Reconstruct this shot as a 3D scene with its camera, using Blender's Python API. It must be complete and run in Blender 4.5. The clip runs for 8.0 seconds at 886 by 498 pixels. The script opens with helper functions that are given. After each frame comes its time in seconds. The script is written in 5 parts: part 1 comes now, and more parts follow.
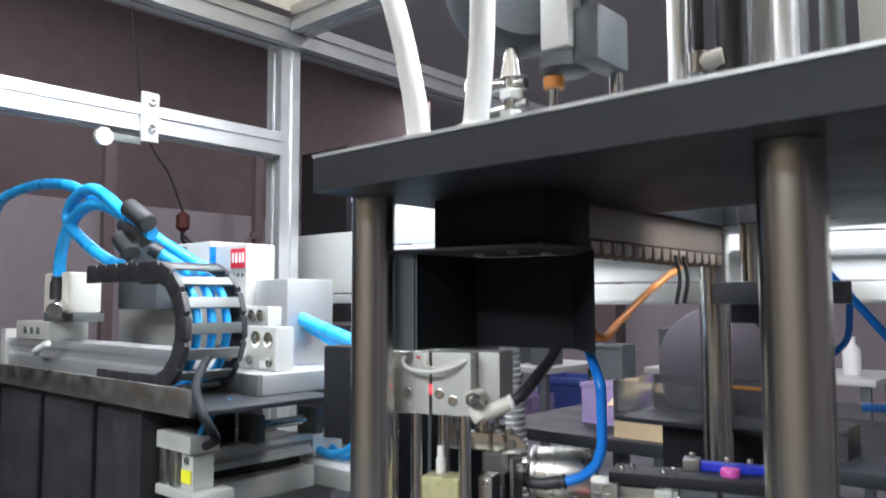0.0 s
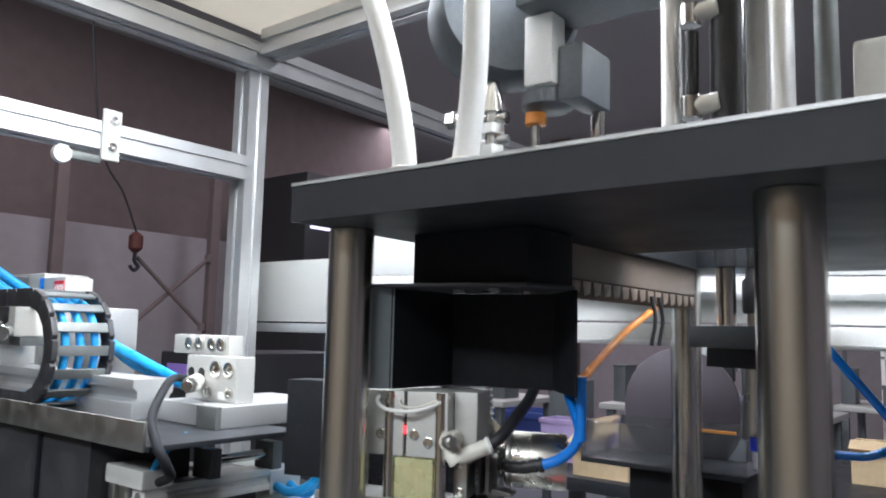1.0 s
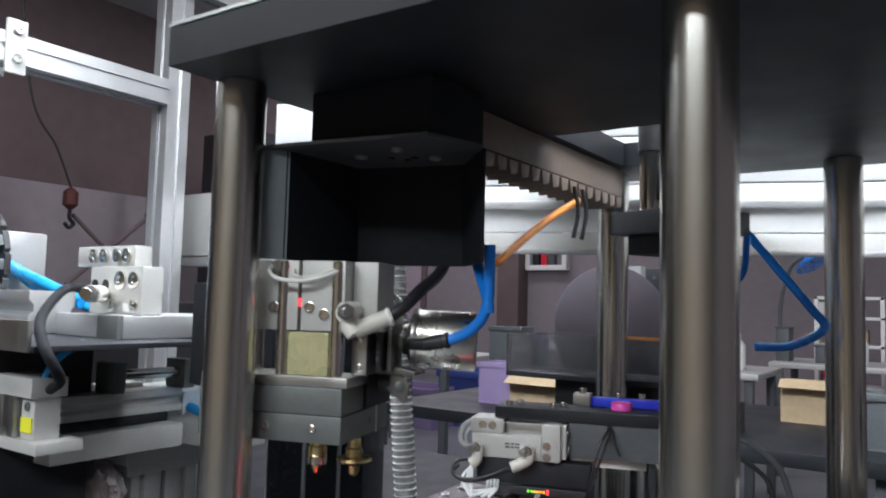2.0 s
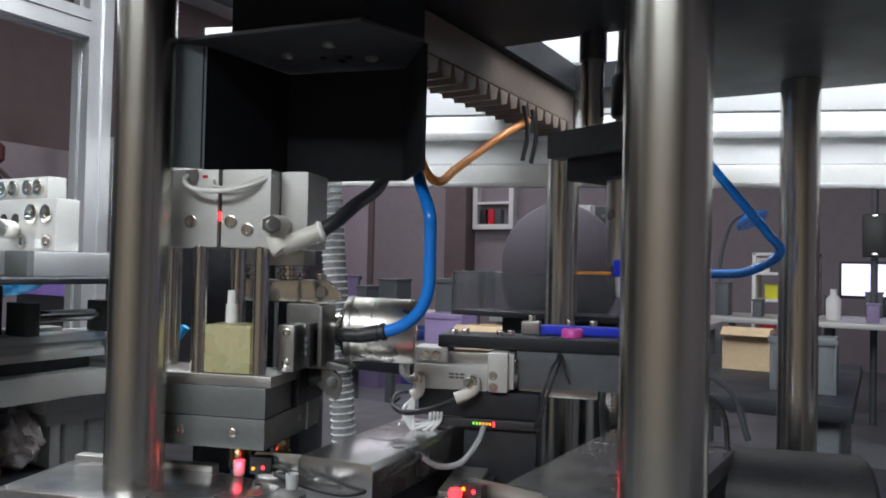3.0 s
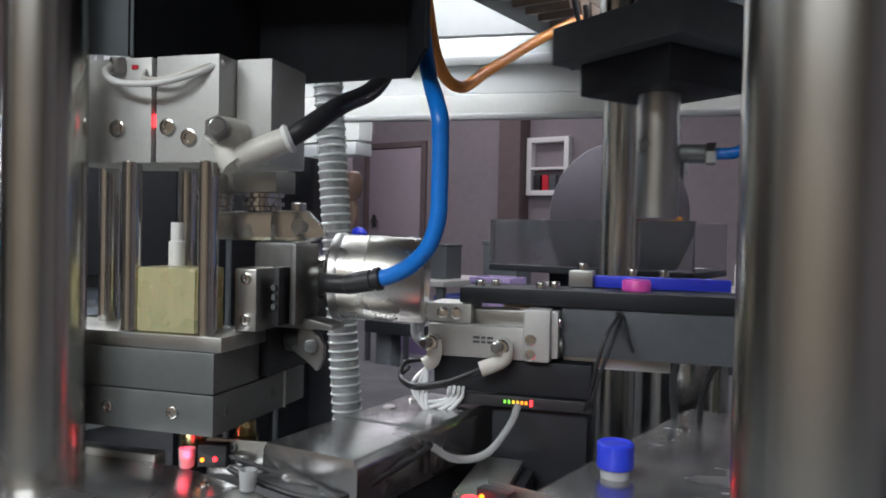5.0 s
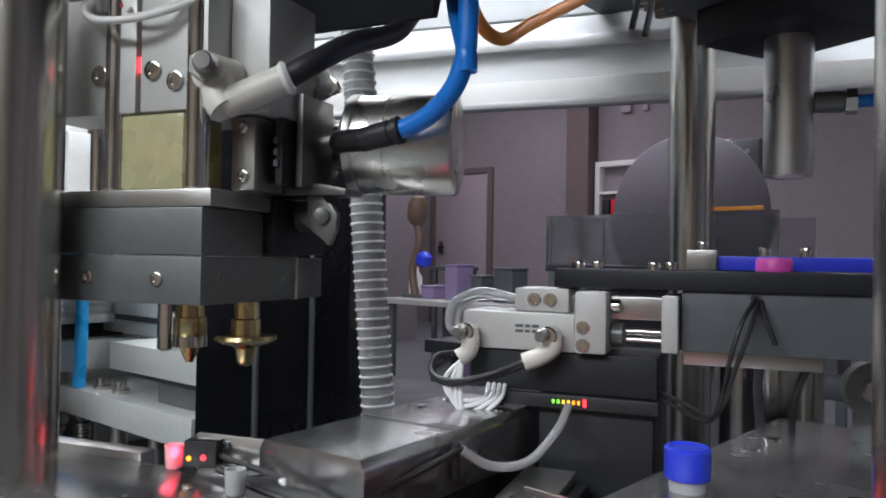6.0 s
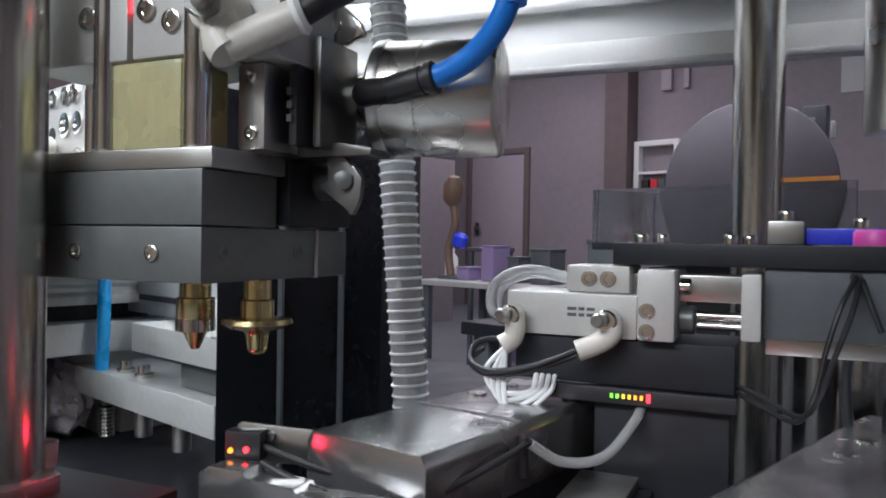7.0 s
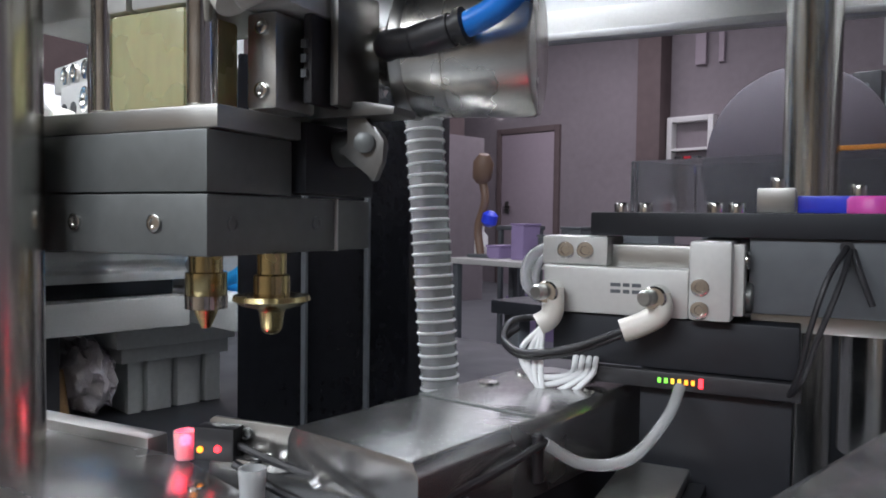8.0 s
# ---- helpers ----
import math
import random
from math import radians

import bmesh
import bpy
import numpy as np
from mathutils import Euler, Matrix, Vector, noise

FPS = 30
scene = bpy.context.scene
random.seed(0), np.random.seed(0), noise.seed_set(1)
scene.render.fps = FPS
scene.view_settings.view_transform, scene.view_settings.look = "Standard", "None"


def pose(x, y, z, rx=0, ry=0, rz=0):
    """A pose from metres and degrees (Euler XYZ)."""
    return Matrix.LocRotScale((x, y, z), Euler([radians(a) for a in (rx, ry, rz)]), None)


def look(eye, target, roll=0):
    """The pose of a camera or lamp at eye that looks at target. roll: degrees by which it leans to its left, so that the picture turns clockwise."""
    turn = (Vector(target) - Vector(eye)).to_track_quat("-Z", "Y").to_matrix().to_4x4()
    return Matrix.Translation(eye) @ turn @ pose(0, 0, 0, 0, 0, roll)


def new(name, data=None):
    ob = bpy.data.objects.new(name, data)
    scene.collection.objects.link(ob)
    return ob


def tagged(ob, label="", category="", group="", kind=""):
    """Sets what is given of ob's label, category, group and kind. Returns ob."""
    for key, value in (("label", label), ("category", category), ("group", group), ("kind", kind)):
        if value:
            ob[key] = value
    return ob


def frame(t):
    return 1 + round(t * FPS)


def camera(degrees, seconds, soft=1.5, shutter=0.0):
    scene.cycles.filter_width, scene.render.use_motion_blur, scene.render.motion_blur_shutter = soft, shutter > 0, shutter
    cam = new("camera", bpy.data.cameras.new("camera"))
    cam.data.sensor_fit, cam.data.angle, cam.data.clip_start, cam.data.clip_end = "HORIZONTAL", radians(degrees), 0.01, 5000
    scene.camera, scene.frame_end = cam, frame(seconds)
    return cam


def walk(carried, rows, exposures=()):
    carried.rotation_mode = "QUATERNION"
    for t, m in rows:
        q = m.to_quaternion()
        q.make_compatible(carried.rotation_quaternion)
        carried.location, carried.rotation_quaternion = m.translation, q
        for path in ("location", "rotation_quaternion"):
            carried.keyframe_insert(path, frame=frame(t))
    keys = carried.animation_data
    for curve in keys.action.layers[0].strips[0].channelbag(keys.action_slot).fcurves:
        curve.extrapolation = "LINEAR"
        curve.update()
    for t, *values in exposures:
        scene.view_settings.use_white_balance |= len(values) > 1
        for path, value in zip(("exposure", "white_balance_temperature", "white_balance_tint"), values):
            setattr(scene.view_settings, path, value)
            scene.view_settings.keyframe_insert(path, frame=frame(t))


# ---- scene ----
cam = camera(61.0, 8.0, soft=1.8, shutter=0.3)
PATH = [
    (0, pose(0.3774, -0.3562, 1.0002, 94.03, 0.13, 41.37)),
    (0.5, pose(0.3686, -0.3715, 1.0344, 95.91, -0.97, 40.42)),
    (1, pose(0.3562, -0.3557, 1.0052, 96.31, -1.40, 37.93)),
    (1.5, pose(0.3560, -0.3297, 0.9755, 95.05, -1.34, 36.09)),
    (2, pose(0.3562, -0.3008, 0.9427, 94.07, -1.52, 34.22)),
    (3.5, pose(0.3217, -0.2421, 0.9110, 90.21, -1.09, 29.41)),
    (4, pose(0.3086, -0.2144, 0.9040, 89.59, -0.91, 29.66)),
    (4.5, pose(0.3000, -0.1844, 0.9066, 88.13, -1.15, 31.56)),
    (6, pose(0.2758, -0.1045, 0.8741, 90.81, -0.93, 39.52)),
    (6.5, pose(0.2619, -0.0879, 0.8742, 89.94, -1.04, 40.97)),
    (7, pose(0.2489, -0.0748, 0.8709, 89.37, -0.90, 42.25)),
    (7.5, pose(0.2399, -0.0656, 0.8697, 88.43, -0.87, 43.37)),
    (8, pose(0.2334, -0.0585, 0.8680, 87.73, -0.71, 44.49)),
]
walk(cam, PATH, [(0, 0.42, 6330, 11), (2, 0.08, 6300, 11), (3.5, -0.06, 6420, 11), (4.7, 0, 6420, 11), (6, 0.05, 6300, 13), (8, 0.2, 6250, 14)])

# ---- world and light ----
world = bpy.data.worlds.new("world")
scene.world = world
world.use_nodes = True
wn = world.node_tree.nodes
wbg = wn["Background"]
wbg.inputs[0].default_value = (0.62, 0.66, 0.8, 1)
wbg.inputs[1].default_value = 0.05
scene.view_settings.exposure = 0.0


def area_lamp(name, loc, target, sx, sy, watts, colour=(1, 1, 1)):
    d = bpy.data.lights.new(name, "AREA")
    d.shape, d.size, d.size_y, d.energy, d.color = "RECTANGLE", sx, sy, watts, colour
    ob = new(name, d)
    ob.matrix_basis = look(loc, target)
    return ob


area_lamp("enclosure_light", (0.10, 0.10, 1.555), (0.10, 0.10, 0), 1.5, 0.10, 20, (0.90, 0.96, 1.0))
# Unseen fill added under the roof to lift the feeding unit side.
area_lamp("enclosure_front_fill", (-0.55, -0.50, 1.555), (-0.55, -0.42, 0), 0.5, 0.08, 3, (0.90, 0.96, 1.0))
# Strip out of view, set to brighten the rear panel boards.
area_lamp("back_strip_light", (0.15, 0.42, 1.50), (0.15, 0.56, 1.10), 1.3, 0.05, 11.0, (0.93, 0.97, 1.0))
# Unseen hall fills, added to brighten machine fronts, back wall, side and roof sheet.
area_lamp("room_fill_front", (0.35, -3.05, 2.92), (0.0, 0.0, 0.9), 2.8, 0.6, 112, (0.93, 0.98, 1.0))
area_lamp("room_fill_back", (-2.2, 4.0, 3.35), (-2.2, 4.0, 0), 3.0, 0.8, 45, (0.98, 0.92, 1.0))
area_lamp("room_fill_east", (2.6, 2.6, 3.35), (2.6, 2.6, 0), 2.4, 0.8, 18, (0.98, 0.94, 1.0))
area_lamp("room_fill_far", (-4.6, 6.2, 3.35), (-4.6, 6.2, 0), 3.0, 0.6, 44, (0.98, 0.92, 1.0))
area_lamp("room_fill_machine", (0.2, -0.1, 3.30), (0.2, -0.1, 0), 2.2, 0.8, 50, (0.97, 0.97, 1.0))
area_lamp("room_fill_side", (-3.6, 1.6, 3.35), (-3.6, 1.6, 0), 1.6, 0.5, 22, (1.0, 0.93, 0.97))


def sensor_beam(name, loc, watts):
    d = bpy.data.lights.new(name, "POINT")
    d.energy, d.color, d.shadow_soft_size = watts, (1.0, 0.02, 0.05), 0.002
    new(name, d).matrix_basis = pose(0, 0, 0, 0, 0, 18.0) @ pose(*loc)


sensor_beam("sensor_beam_light", (0.0450, 0.0290, 0.8045), 0.006)
sensor_beam("outfeed_beam_light", (0.1830, 0.0250, 0.8120), 0.004)


# ---- materials ----
def node_mat(name, base, rough=0.5, metal=0.0, var=0.12, scale=40.0, bump=0.05, stretch=(1, 1, 1), sheen=0.07, **extra):
    m = bpy.data.materials.new(name)
    m.use_nodes = True
    nt = m.node_tree
    n, l = nt.nodes, nt.links
    b = n["Principled BSDF"]
    tc = n.new("ShaderNodeTexCoord")
    mp = n.new("ShaderNodeMapping")
    mp.inputs["Scale"].default_value = stretch
    l.new(tc.outputs["Object"], mp.inputs["Vector"])
    fine = n.new("ShaderNodeTexNoise")
    fine.inputs["Scale"].default_value = scale * 8
    fine.inputs["Detail"].default_value = 4
    coarse = n.new("ShaderNodeTexNoise")
    coarse.inputs["Scale"].default_value = scale
    coarse.inputs["Detail"].default_value = 3
    l.new(mp.outputs[0], fine.inputs["Vector"])
    l.new(tc.outputs["Object"], coarse.inputs["Vector"])
    mix = n.new("ShaderNodeMath")
    mix.operation = "ADD"
    l.new(fine.outputs["Fac"], mix.inputs[0])
    l.new(coarse.outputs["Fac"], mix.inputs[1])
    ramp = n.new("ShaderNodeMapRange")
    ramp.inputs["From Min"].default_value = 0.6
    ramp.inputs["From Max"].default_value = 1.4
    ramp.inputs["To Min"].default_value = 1 - var
    ramp.inputs["To Max"].default_value = 1 + var
    l.new(mix.outputs[0], ramp.inputs["Value"])
    col = n.new("ShaderNodeVectorMath")
    col.operation = "SCALE"
    col.inputs[0].default_value = base
    l.new(ramp.outputs[0], col.inputs["Scale"])
    l.new(col.outputs[0], b.inputs["Base Color"])
    rr = n.new("ShaderNodeMapRange")
    rr.inputs["From Min"].default_value = 0.3
    rr.inputs["From Max"].default_value = 0.7
    rr.inputs["To Min"].default_value = max(rough - sheen, 0.02)
    rr.inputs["To Max"].default_value = min(rough + sheen, 1)
    l.new(coarse.outputs["Fac"], rr.inputs["Value"])
    l.new(rr.outputs[0], b.inputs["Roughness"])
    b.inputs["Metallic"].default_value = metal
    if bump:
        bp = n.new("ShaderNodeBump")
        bp.inputs["Strength"].default_value = bump
        bp.inputs["Distance"].default_value = 0.0005
        l.new(fine.outputs["Fac"], bp.inputs["Height"])
        l.new(bp.outputs[0], b.inputs["Normal"])
    for k, v in extra.items():
        b.inputs[k.replace("_", " ")].default_value = v
    return m


def glow_mat(name, colour, strength):
    m = bpy.data.materials.new(name)
    m.use_nodes = True
    b = m.node_tree.nodes["Principled BSDF"]
    b.inputs["Base Color"].default_value = (*colour, 1)
    b.inputs["Emission Color"].default_value = (*colour, 1)
    b.inputs["Emission Strength"].default_value = strength
    return m


M = {}
M["post"] = node_mat("hard_chromed_steel", (0.56, 0.55, 0.51), 0.24, 1.0, 0.05, 30, 0.03, (6, 6, 0.4), 0.012)
M["steel"] = node_mat("polished_stainless", (0.66, 0.65, 0.62), 0.16, 1.0, 0.06, 40, 0.02)
M["brushed"] = node_mat("brushed_steel", (0.50, 0.50, 0.48), 0.34, 1.0, 0.08, 40, 0.06, (1, 1, 20))
M["plate"] = node_mat("black_oxide_steel", (0.017, 0.019, 0.024), 0.52, 0.25, 0.2, 15, 0.06)
M["dark"] = node_mat("grey_anodised_aluminium", (0.150, 0.160, 0.158), 0.42, 0.45, 0.1, 30, 0.06)
M["cover"] = node_mat("satin_cover_steel", (0.46, 0.46, 0.46), 0.24, 0.9, 0.1, 25, 0.05, (1, 12, 1))
M["alu"] = node_mat("clear_anodised_aluminium", (0.60, 0.61, 0.62), 0.38, 0.75, 0.06, 30, 0.04, (1, 1, 8))
M["alu_white"] = node_mat("bead_blasted_aluminium", (0.55, 0.55, 0.53), 0.5, 0.35, 0.05, 60, 0.05)
M["black"] = node_mat("black_plastic", (0.022, 0.022, 0.025), 0.45, 0.0, 0.25, 30, 0.05)
M["guard"] = node_mat("matt_black_sheet", (0.011, 0.012, 0.015), 0.7, 0.0, 0.25, 20, 0.05, Specular_IOR_Level=0.2)
M["gloss_black"] = node_mat("gloss_black_cover", (0.011, 0.0115, 0.014), 0.16, 0.0, 0.2, 20, 0.02, Specular_IOR_Level=0.35)
M["gun"] = node_mat("gunmetal_steel", (0.20, 0.20, 0.195), 0.36, 0.85, 0.1, 40, 0.05)
M["bright_rod"] = node_mat("ground_bright_steel", (0.78, 0.78, 0.77), 0.42, 0.8, 0.05, 40, 0.03)
M["can"] = node_mat("satin_stainless_can", (0.74, 0.72, 0.67), 0.27, 1.0, 0.06, 40, 0.04, (1, 6, 6))
M["flange"] = node_mat("blue_grey_sheet", (0.20, 0.23, 0.25), 0.5, 0.1, 0.08, 20, 0.04)
M["guard_roof"] = node_mat("dark_grey_painted_sheet", (0.045, 0.045, 0.05), 0.55, 0.0, 0.15, 20, 0.04)
M["pale_grey"] = node_mat("pale_grey_plate_aluminium", (0.56, 0.58, 0.57), 0.42, 0.3, 0.08, 25, 0.05)
M["guard_grey"] = node_mat("dark_grey_sheet", (0.10, 0.11, 0.12), 0.5, 0.2, 0.15, 20, 0.05)
M["white"] = node_mat("white_plastic", (0.80, 0.80, 0.78), 0.45, 0.0, 0.04, 40, 0.02)
M["ivory"] = node_mat("ivory_fitting_plastic", (0.66, 0.64, 0.58), 0.4, 0.0, 0.05, 60, 0.03)
M["blue"] = node_mat("blue_polyurethane", (0.01, 0.20, 0.72), 0.3, 0.0, 0.08, 30, 0.02)
M["sky_blue"] = node_mat("light_blue_polyurethane", (0.02, 0.36, 0.80), 0.3, 0.0, 0.08, 30, 0.02)
M["orange"] = node_mat("orange_cable_jacket", (0.80, 0.30, 0.06), 0.45, 0.0, 0.06, 30, 0.02)
M["brass"] = node_mat("turned_brass", (0.62, 0.51, 0.26), 0.22, 1.0, 0.08, 60, 0.03)
M["resin"] = node_mat("translucent_yellow_resin", (0.55, 0.51, 0.29), 0.28, 0.0, 0.14, 45, 0.02, (1, 1, 0.2), Subsurface_Weight=0.15, Transmission_Weight=0.22, IOR=1.35)
M["clear"] = node_mat("clear_pvc", (0.88, 0.90, 0.91), 0.20, 0.0, 0.03, 30, 0.03, Transmission_Weight=0.72, IOR=1.2)
M["coil"] = node_mat("white_helix", (0.88, 0.90, 0.90), 0.35, 0.0, 0.04, 30, 0.02)
M["smoke"] = node_mat("smoky_acrylic", (0.66, 0.67, 0.69), 0.10, 0.0, 0.05, 10, 0.01, Transmission_Weight=0.96, IOR=1.12)
M["panel"] = node_mat("white_coated_panel", (0.50, 0.51, 0.51), 0.5, 0.0, 0.03, 6, 0.02)
M["roof"] = node_mat("ivory_roof_sheet", (0.80, 0.78, 0.73), 0.5, 0.0, 0.06, 5, 0.02)
M["wall"] = node_mat("mauve_painted_wall", (0.265, 0.232, 0.25), 0.75, 0.0, 0.1, 1.5, 0.05)
M["wall_dark"] = node_mat("brown_paint_and_dim_depth", (0.14, 0.105, 0.105), 0.8, 0.0, 0.15, 1.0, 0.05)
M["wall_tan"] = node_mat("tan_reflector_wall", (0.50, 0.40, 0.30), 0.75, 0.0, 0.1, 1.5, 0.05)
M["door"] = node_mat("lilac_door_paint", (0.38, 0.32, 0.36), 0.55, 0.0, 0.05, 2, 0.02)
M["floor"] = node_mat("grey_epoxy_floor", (0.16, 0.17, 0.18), 0.35, 0.0, 0.15, 2, 0.03)
M["screen"] = glow_mat("lit_screen", (0.70, 0.66, 0.95), 1.4)
M["led_red"] = glow_mat("red_led", (1.0, 0.03, 0.04), 3.5)
M["led_amber"] = glow_mat("amber_led", (1.0, 0.30, 0.02), 2.2)
M["led_yellow"] = glow_mat("yellow_led", (1.0, 0.62, 0.05), 1.3)
M["led_green"] = glow_mat("green_led", (0.25, 1.0, 0.08), 1.1)
M["exit"] = glow_mat("small_lit_lamp", (1.0, 0.97, 0.95), 6.0)
M["red"] = node_mat("red_label", (0.62, 0.02, 0.04), 0.5, 0.0, 0.05, 40, 0.02)
M["cap_blue"] = node_mat("blue_cap_plastic", (0.03, 0.06, 0.72), 0.35, 0.0, 0.05, 60, 0.02, Subsurface_Weight=0.15)
M["cap_pink"] = node_mat("pink_cap_plastic", (0.86, 0.10, 0.50), 0.4, 0.0, 0.05, 60, 0.02, Subsurface_Weight=0.2)
M["frost"] = node_mat("frosted_tube", (0.75, 0.77, 0.78), 0.35, 0.0, 0.03, 60, 0.02, Transmission_Weight=0.55, IOR=1.3)
M["brown"] = node_mat("tan_cable_chain", (0.20, 0.15, 0.12), 0.5, 0.0, 0.15, 40, 0.05)
M["card"] = node_mat("kraft_cardboard", (0.42, 0.32, 0.20), 0.8, 0.0, 0.1, 10, 0.05)
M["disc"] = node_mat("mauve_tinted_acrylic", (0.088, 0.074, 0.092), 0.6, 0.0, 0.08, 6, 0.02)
M["bag"] = node_mat("crumpled_clear_film", (0.62, 0.58, 0.60), 0.22, 0.0, 0.15, 60, 0.4, Transmission_Weight=0.35)
M["fur"] = node_mat("tan_rubber_parts", (0.30, 0.18, 0.08), 0.6, 0.0, 0.2, 60, 0.1)
M["glass"] = node_mat("clear_guard_acrylic", (0.95, 0.95, 0.95), 0.03, 0.0, 0.01, 2, 0.0, Transmission_Weight=1.0, IOR=1.02)

def let_light_through(m, share):
    """Mixes a translucent share into a thin sheet's material."""
    nt = m.node_tree
    b, out = nt.nodes["Principled BSDF"], nt.nodes["Material Output"]
    tr, mx = nt.nodes.new("ShaderNodeBsdfTranslucent"), nt.nodes.new("ShaderNodeMixShader")
    tr.inputs["Color"].default_value = (0.92, 0.88, 0.80, 1)
    mx.inputs[0].default_value = share
    nt.links.new(b.outputs[0], mx.inputs[1])
    nt.links.new(tr.outputs[0], mx.inputs[2])
    nt.links.new(mx.outputs[0], out.inputs["Surface"])


let_light_through(M["roof"], 0.55)

# ---- mesh helpers ----
TURN = 18.0            # heading of the filling station against the frame
BASE = {}


def station(x, y, z, turn=0.0):
    return pose(0, 0, 0, 0, 0, TURN) @ pose(x, y, z, 0, 0, turn)


def thing(name, base, label, category, group="", kind="", turned=True, turn=0.0):
    """An empty at its base; parts are given in the same coordinates as the base."""
    ob = new(name)
    ob.empty_display_size = 0.02
    ob.matrix_basis = station(*base, turn) if turned else pose(*base, 0, 0, turn)
    BASE[ob] = Vector(base) if not turn else Vector((0, 0, 0))
    return tagged(ob, label, category, group, kind)


def smooth(bm, angle=40):
    for f in bm.faces:
        f.smooth = True
    for e in bm.edges:
        if len(e.link_faces) == 2 and e.calc_face_angle(0) > radians(angle):
            e.smooth = False


def part(name, bm, material, parent, label="", shift=True):
    """Links bm as one mesh under a thing or a part."""
    off = BASE.get(parent, Vector((0, 0, 0)))
    if shift:
        bmesh.ops.translate(bm, vec=-off, verts=bm.verts)
    bmesh.ops.recalc_face_normals(bm, faces=bm.faces)
    smooth(bm)
    me = bpy.data.meshes.new(name)
    bm.to_mesh(me)
    bm.free()
    me.materials.append(material)
    ob = new(name, me)
    if parent:
        ob.parent = parent
        BASE[ob] = off
    if label:
        ob["label"] = label
    return ob


def box(x0, x1, y0, y1, z0, z1, bevel=0.0008, bm=None):
    bm = bm or bmesh.new()
    r = bmesh.ops.create_cube(bm, size=1)
    vs = r["verts"]
    bmesh.ops.scale(bm, vec=(abs(x1 - x0), abs(y1 - y0), abs(z1 - z0)), verts=vs)
    bmesh.ops.translate(bm, vec=((x0 + x1) / 2, (y0 + y1) / 2, (z0 + z1) / 2), verts=vs)
    if bevel:
        es = list({e for v in vs for e in v.link_edges})
        bmesh.ops.bevel(bm, geom=es, offset=bevel, segments=2, profile=0.6, affect="EDGES")
    return bm


def lathe(profile, p0, axis, seg=32, bm=None):
    """profile: (distance along axis, radius) pairs."""
    bm = bm or bmesh.new()
    q = Vector((0, 0, 1)).rotation_difference(Vector(axis).normalized())
    rings = []
    for d, r in profile:
        ring = []
        for k in range(seg):
            a = 2 * math.pi * k / seg
            ring.append(bm.verts.new(Vector(p0) + q @ Vector((r * math.cos(a), r * math.sin(a), d))))
        rings.append(ring)
    for a, b in zip(rings, rings[1:]):
        for k in range(seg):
            bm.faces.new((a[k], a[(k + 1) % seg], b[(k + 1) % seg], b[k]))
    bm.faces.new(rings[0])
    bm.faces.new(list(reversed(rings[-1])))
    return bm


def rod(p0, p1, r, seg=24, bevel=0.0006, bm=None):
    d = Vector(p1) - Vector(p0)
    h = d.length
    b = min(bevel, r * 0.4, h * 0.3)
    return lathe([(0, r - b), (b, r), (h - b, r), (h, r - b)], p0, d, seg, bm)


def spline(points, n=10):
    ps = [Vector(p) for p in points]
    ps = [2 * ps[0] - ps[1]] + ps + [2 * ps[-1] - ps[-2]]
    out = []
    for i in range(1, len(ps) - 2):
        a, b, c, d = ps[i - 1:i + 3]
        for k in range(n):
            t = k / n
            out.append(0.5 * (2 * b + (c - a) * t + (2 * a - 5 * b + 4 * c - d) * t * t + (3 * b - a - 3 * c + d) * t ** 3))
    out.append(ps[-2])
    return out


def tube(points, r, seg=12, n=10, bm=None, flat=1.0):
    """A hose swept along a smooth line through the points."""
    bm = bm or bmesh.new()
    ps = spline(points, n)
    up = Vector((0.13, 0.27, 0.95))
    rings = []
    for i, p in enumerate(ps):
        t = (ps[min(i + 1, len(ps) - 1)] - ps[max(i - 1, 0)]).normalized()
        s = t.cross(up).normalized()
        up = s.cross(t).normalized()
        rings.append([bm.verts.new(p + s * r * math.cos(2 * math.pi * k / seg) + up * r * flat * math.sin(2 * math.pi * k / seg)) for k in range(seg)])
    for a, b in zip(rings, rings[1:]):
        for k in range(seg):
            bm.faces.new((a[k], a[(k + 1) % seg], b[(k + 1) % seg], b[k]))
    bm.faces.new(rings[0])
    bm.faces.new(list(reversed(rings[-1])))
    return bm


def prism(outline, axis, a0, a1, bevel=0.0006, bm=None):
    """A straight body with this outline; axis 0, 1 or 2 is its length, from a0 to a1."""
    bm = bm or bmesh.new()

    def put(u, v, w):
        c = [u, v]
        c.insert(axis, w)
        return bm.verts.new(c)
    lo = [put(u, v, a0) for u, v in outline]
    hi = [put(u, v, a1) for u, v in outline]
    fs = [bm.faces.new(lo), bm.faces.new(list(reversed(hi)))]
    k = len(lo)
    for i in range(k):
        fs.append(bm.faces.new((lo[i], hi[i], hi[(i + 1) % k], lo[(i + 1) % k])))
    if bevel:
        es = list({e for f in fs for e in f.edges})
        bmesh.ops.bevel(bm, geom=es, offset=bevel, segments=2, profile=0.6, affect="EDGES")
    return bm


def socket_screw(p, axis, r=0.0027, h=0.003, bm=None):
    """A socket head cap screw with its hexagon recess."""
    bm = bm or bmesh.new()
    lathe([(0, r * 0.97), (h * 0.85, r), (h, r * 0.88), (h, r * 0.55), (h * 0.45, r * 0.5)], p, axis, 18, bm)
    return bm


def screws(parent, places, axis, r=0.0027, h=0.003, material=None):
    for p in places:
        part("screw", socket_screw(p, axis, r, h), material or M["steel"], parent)


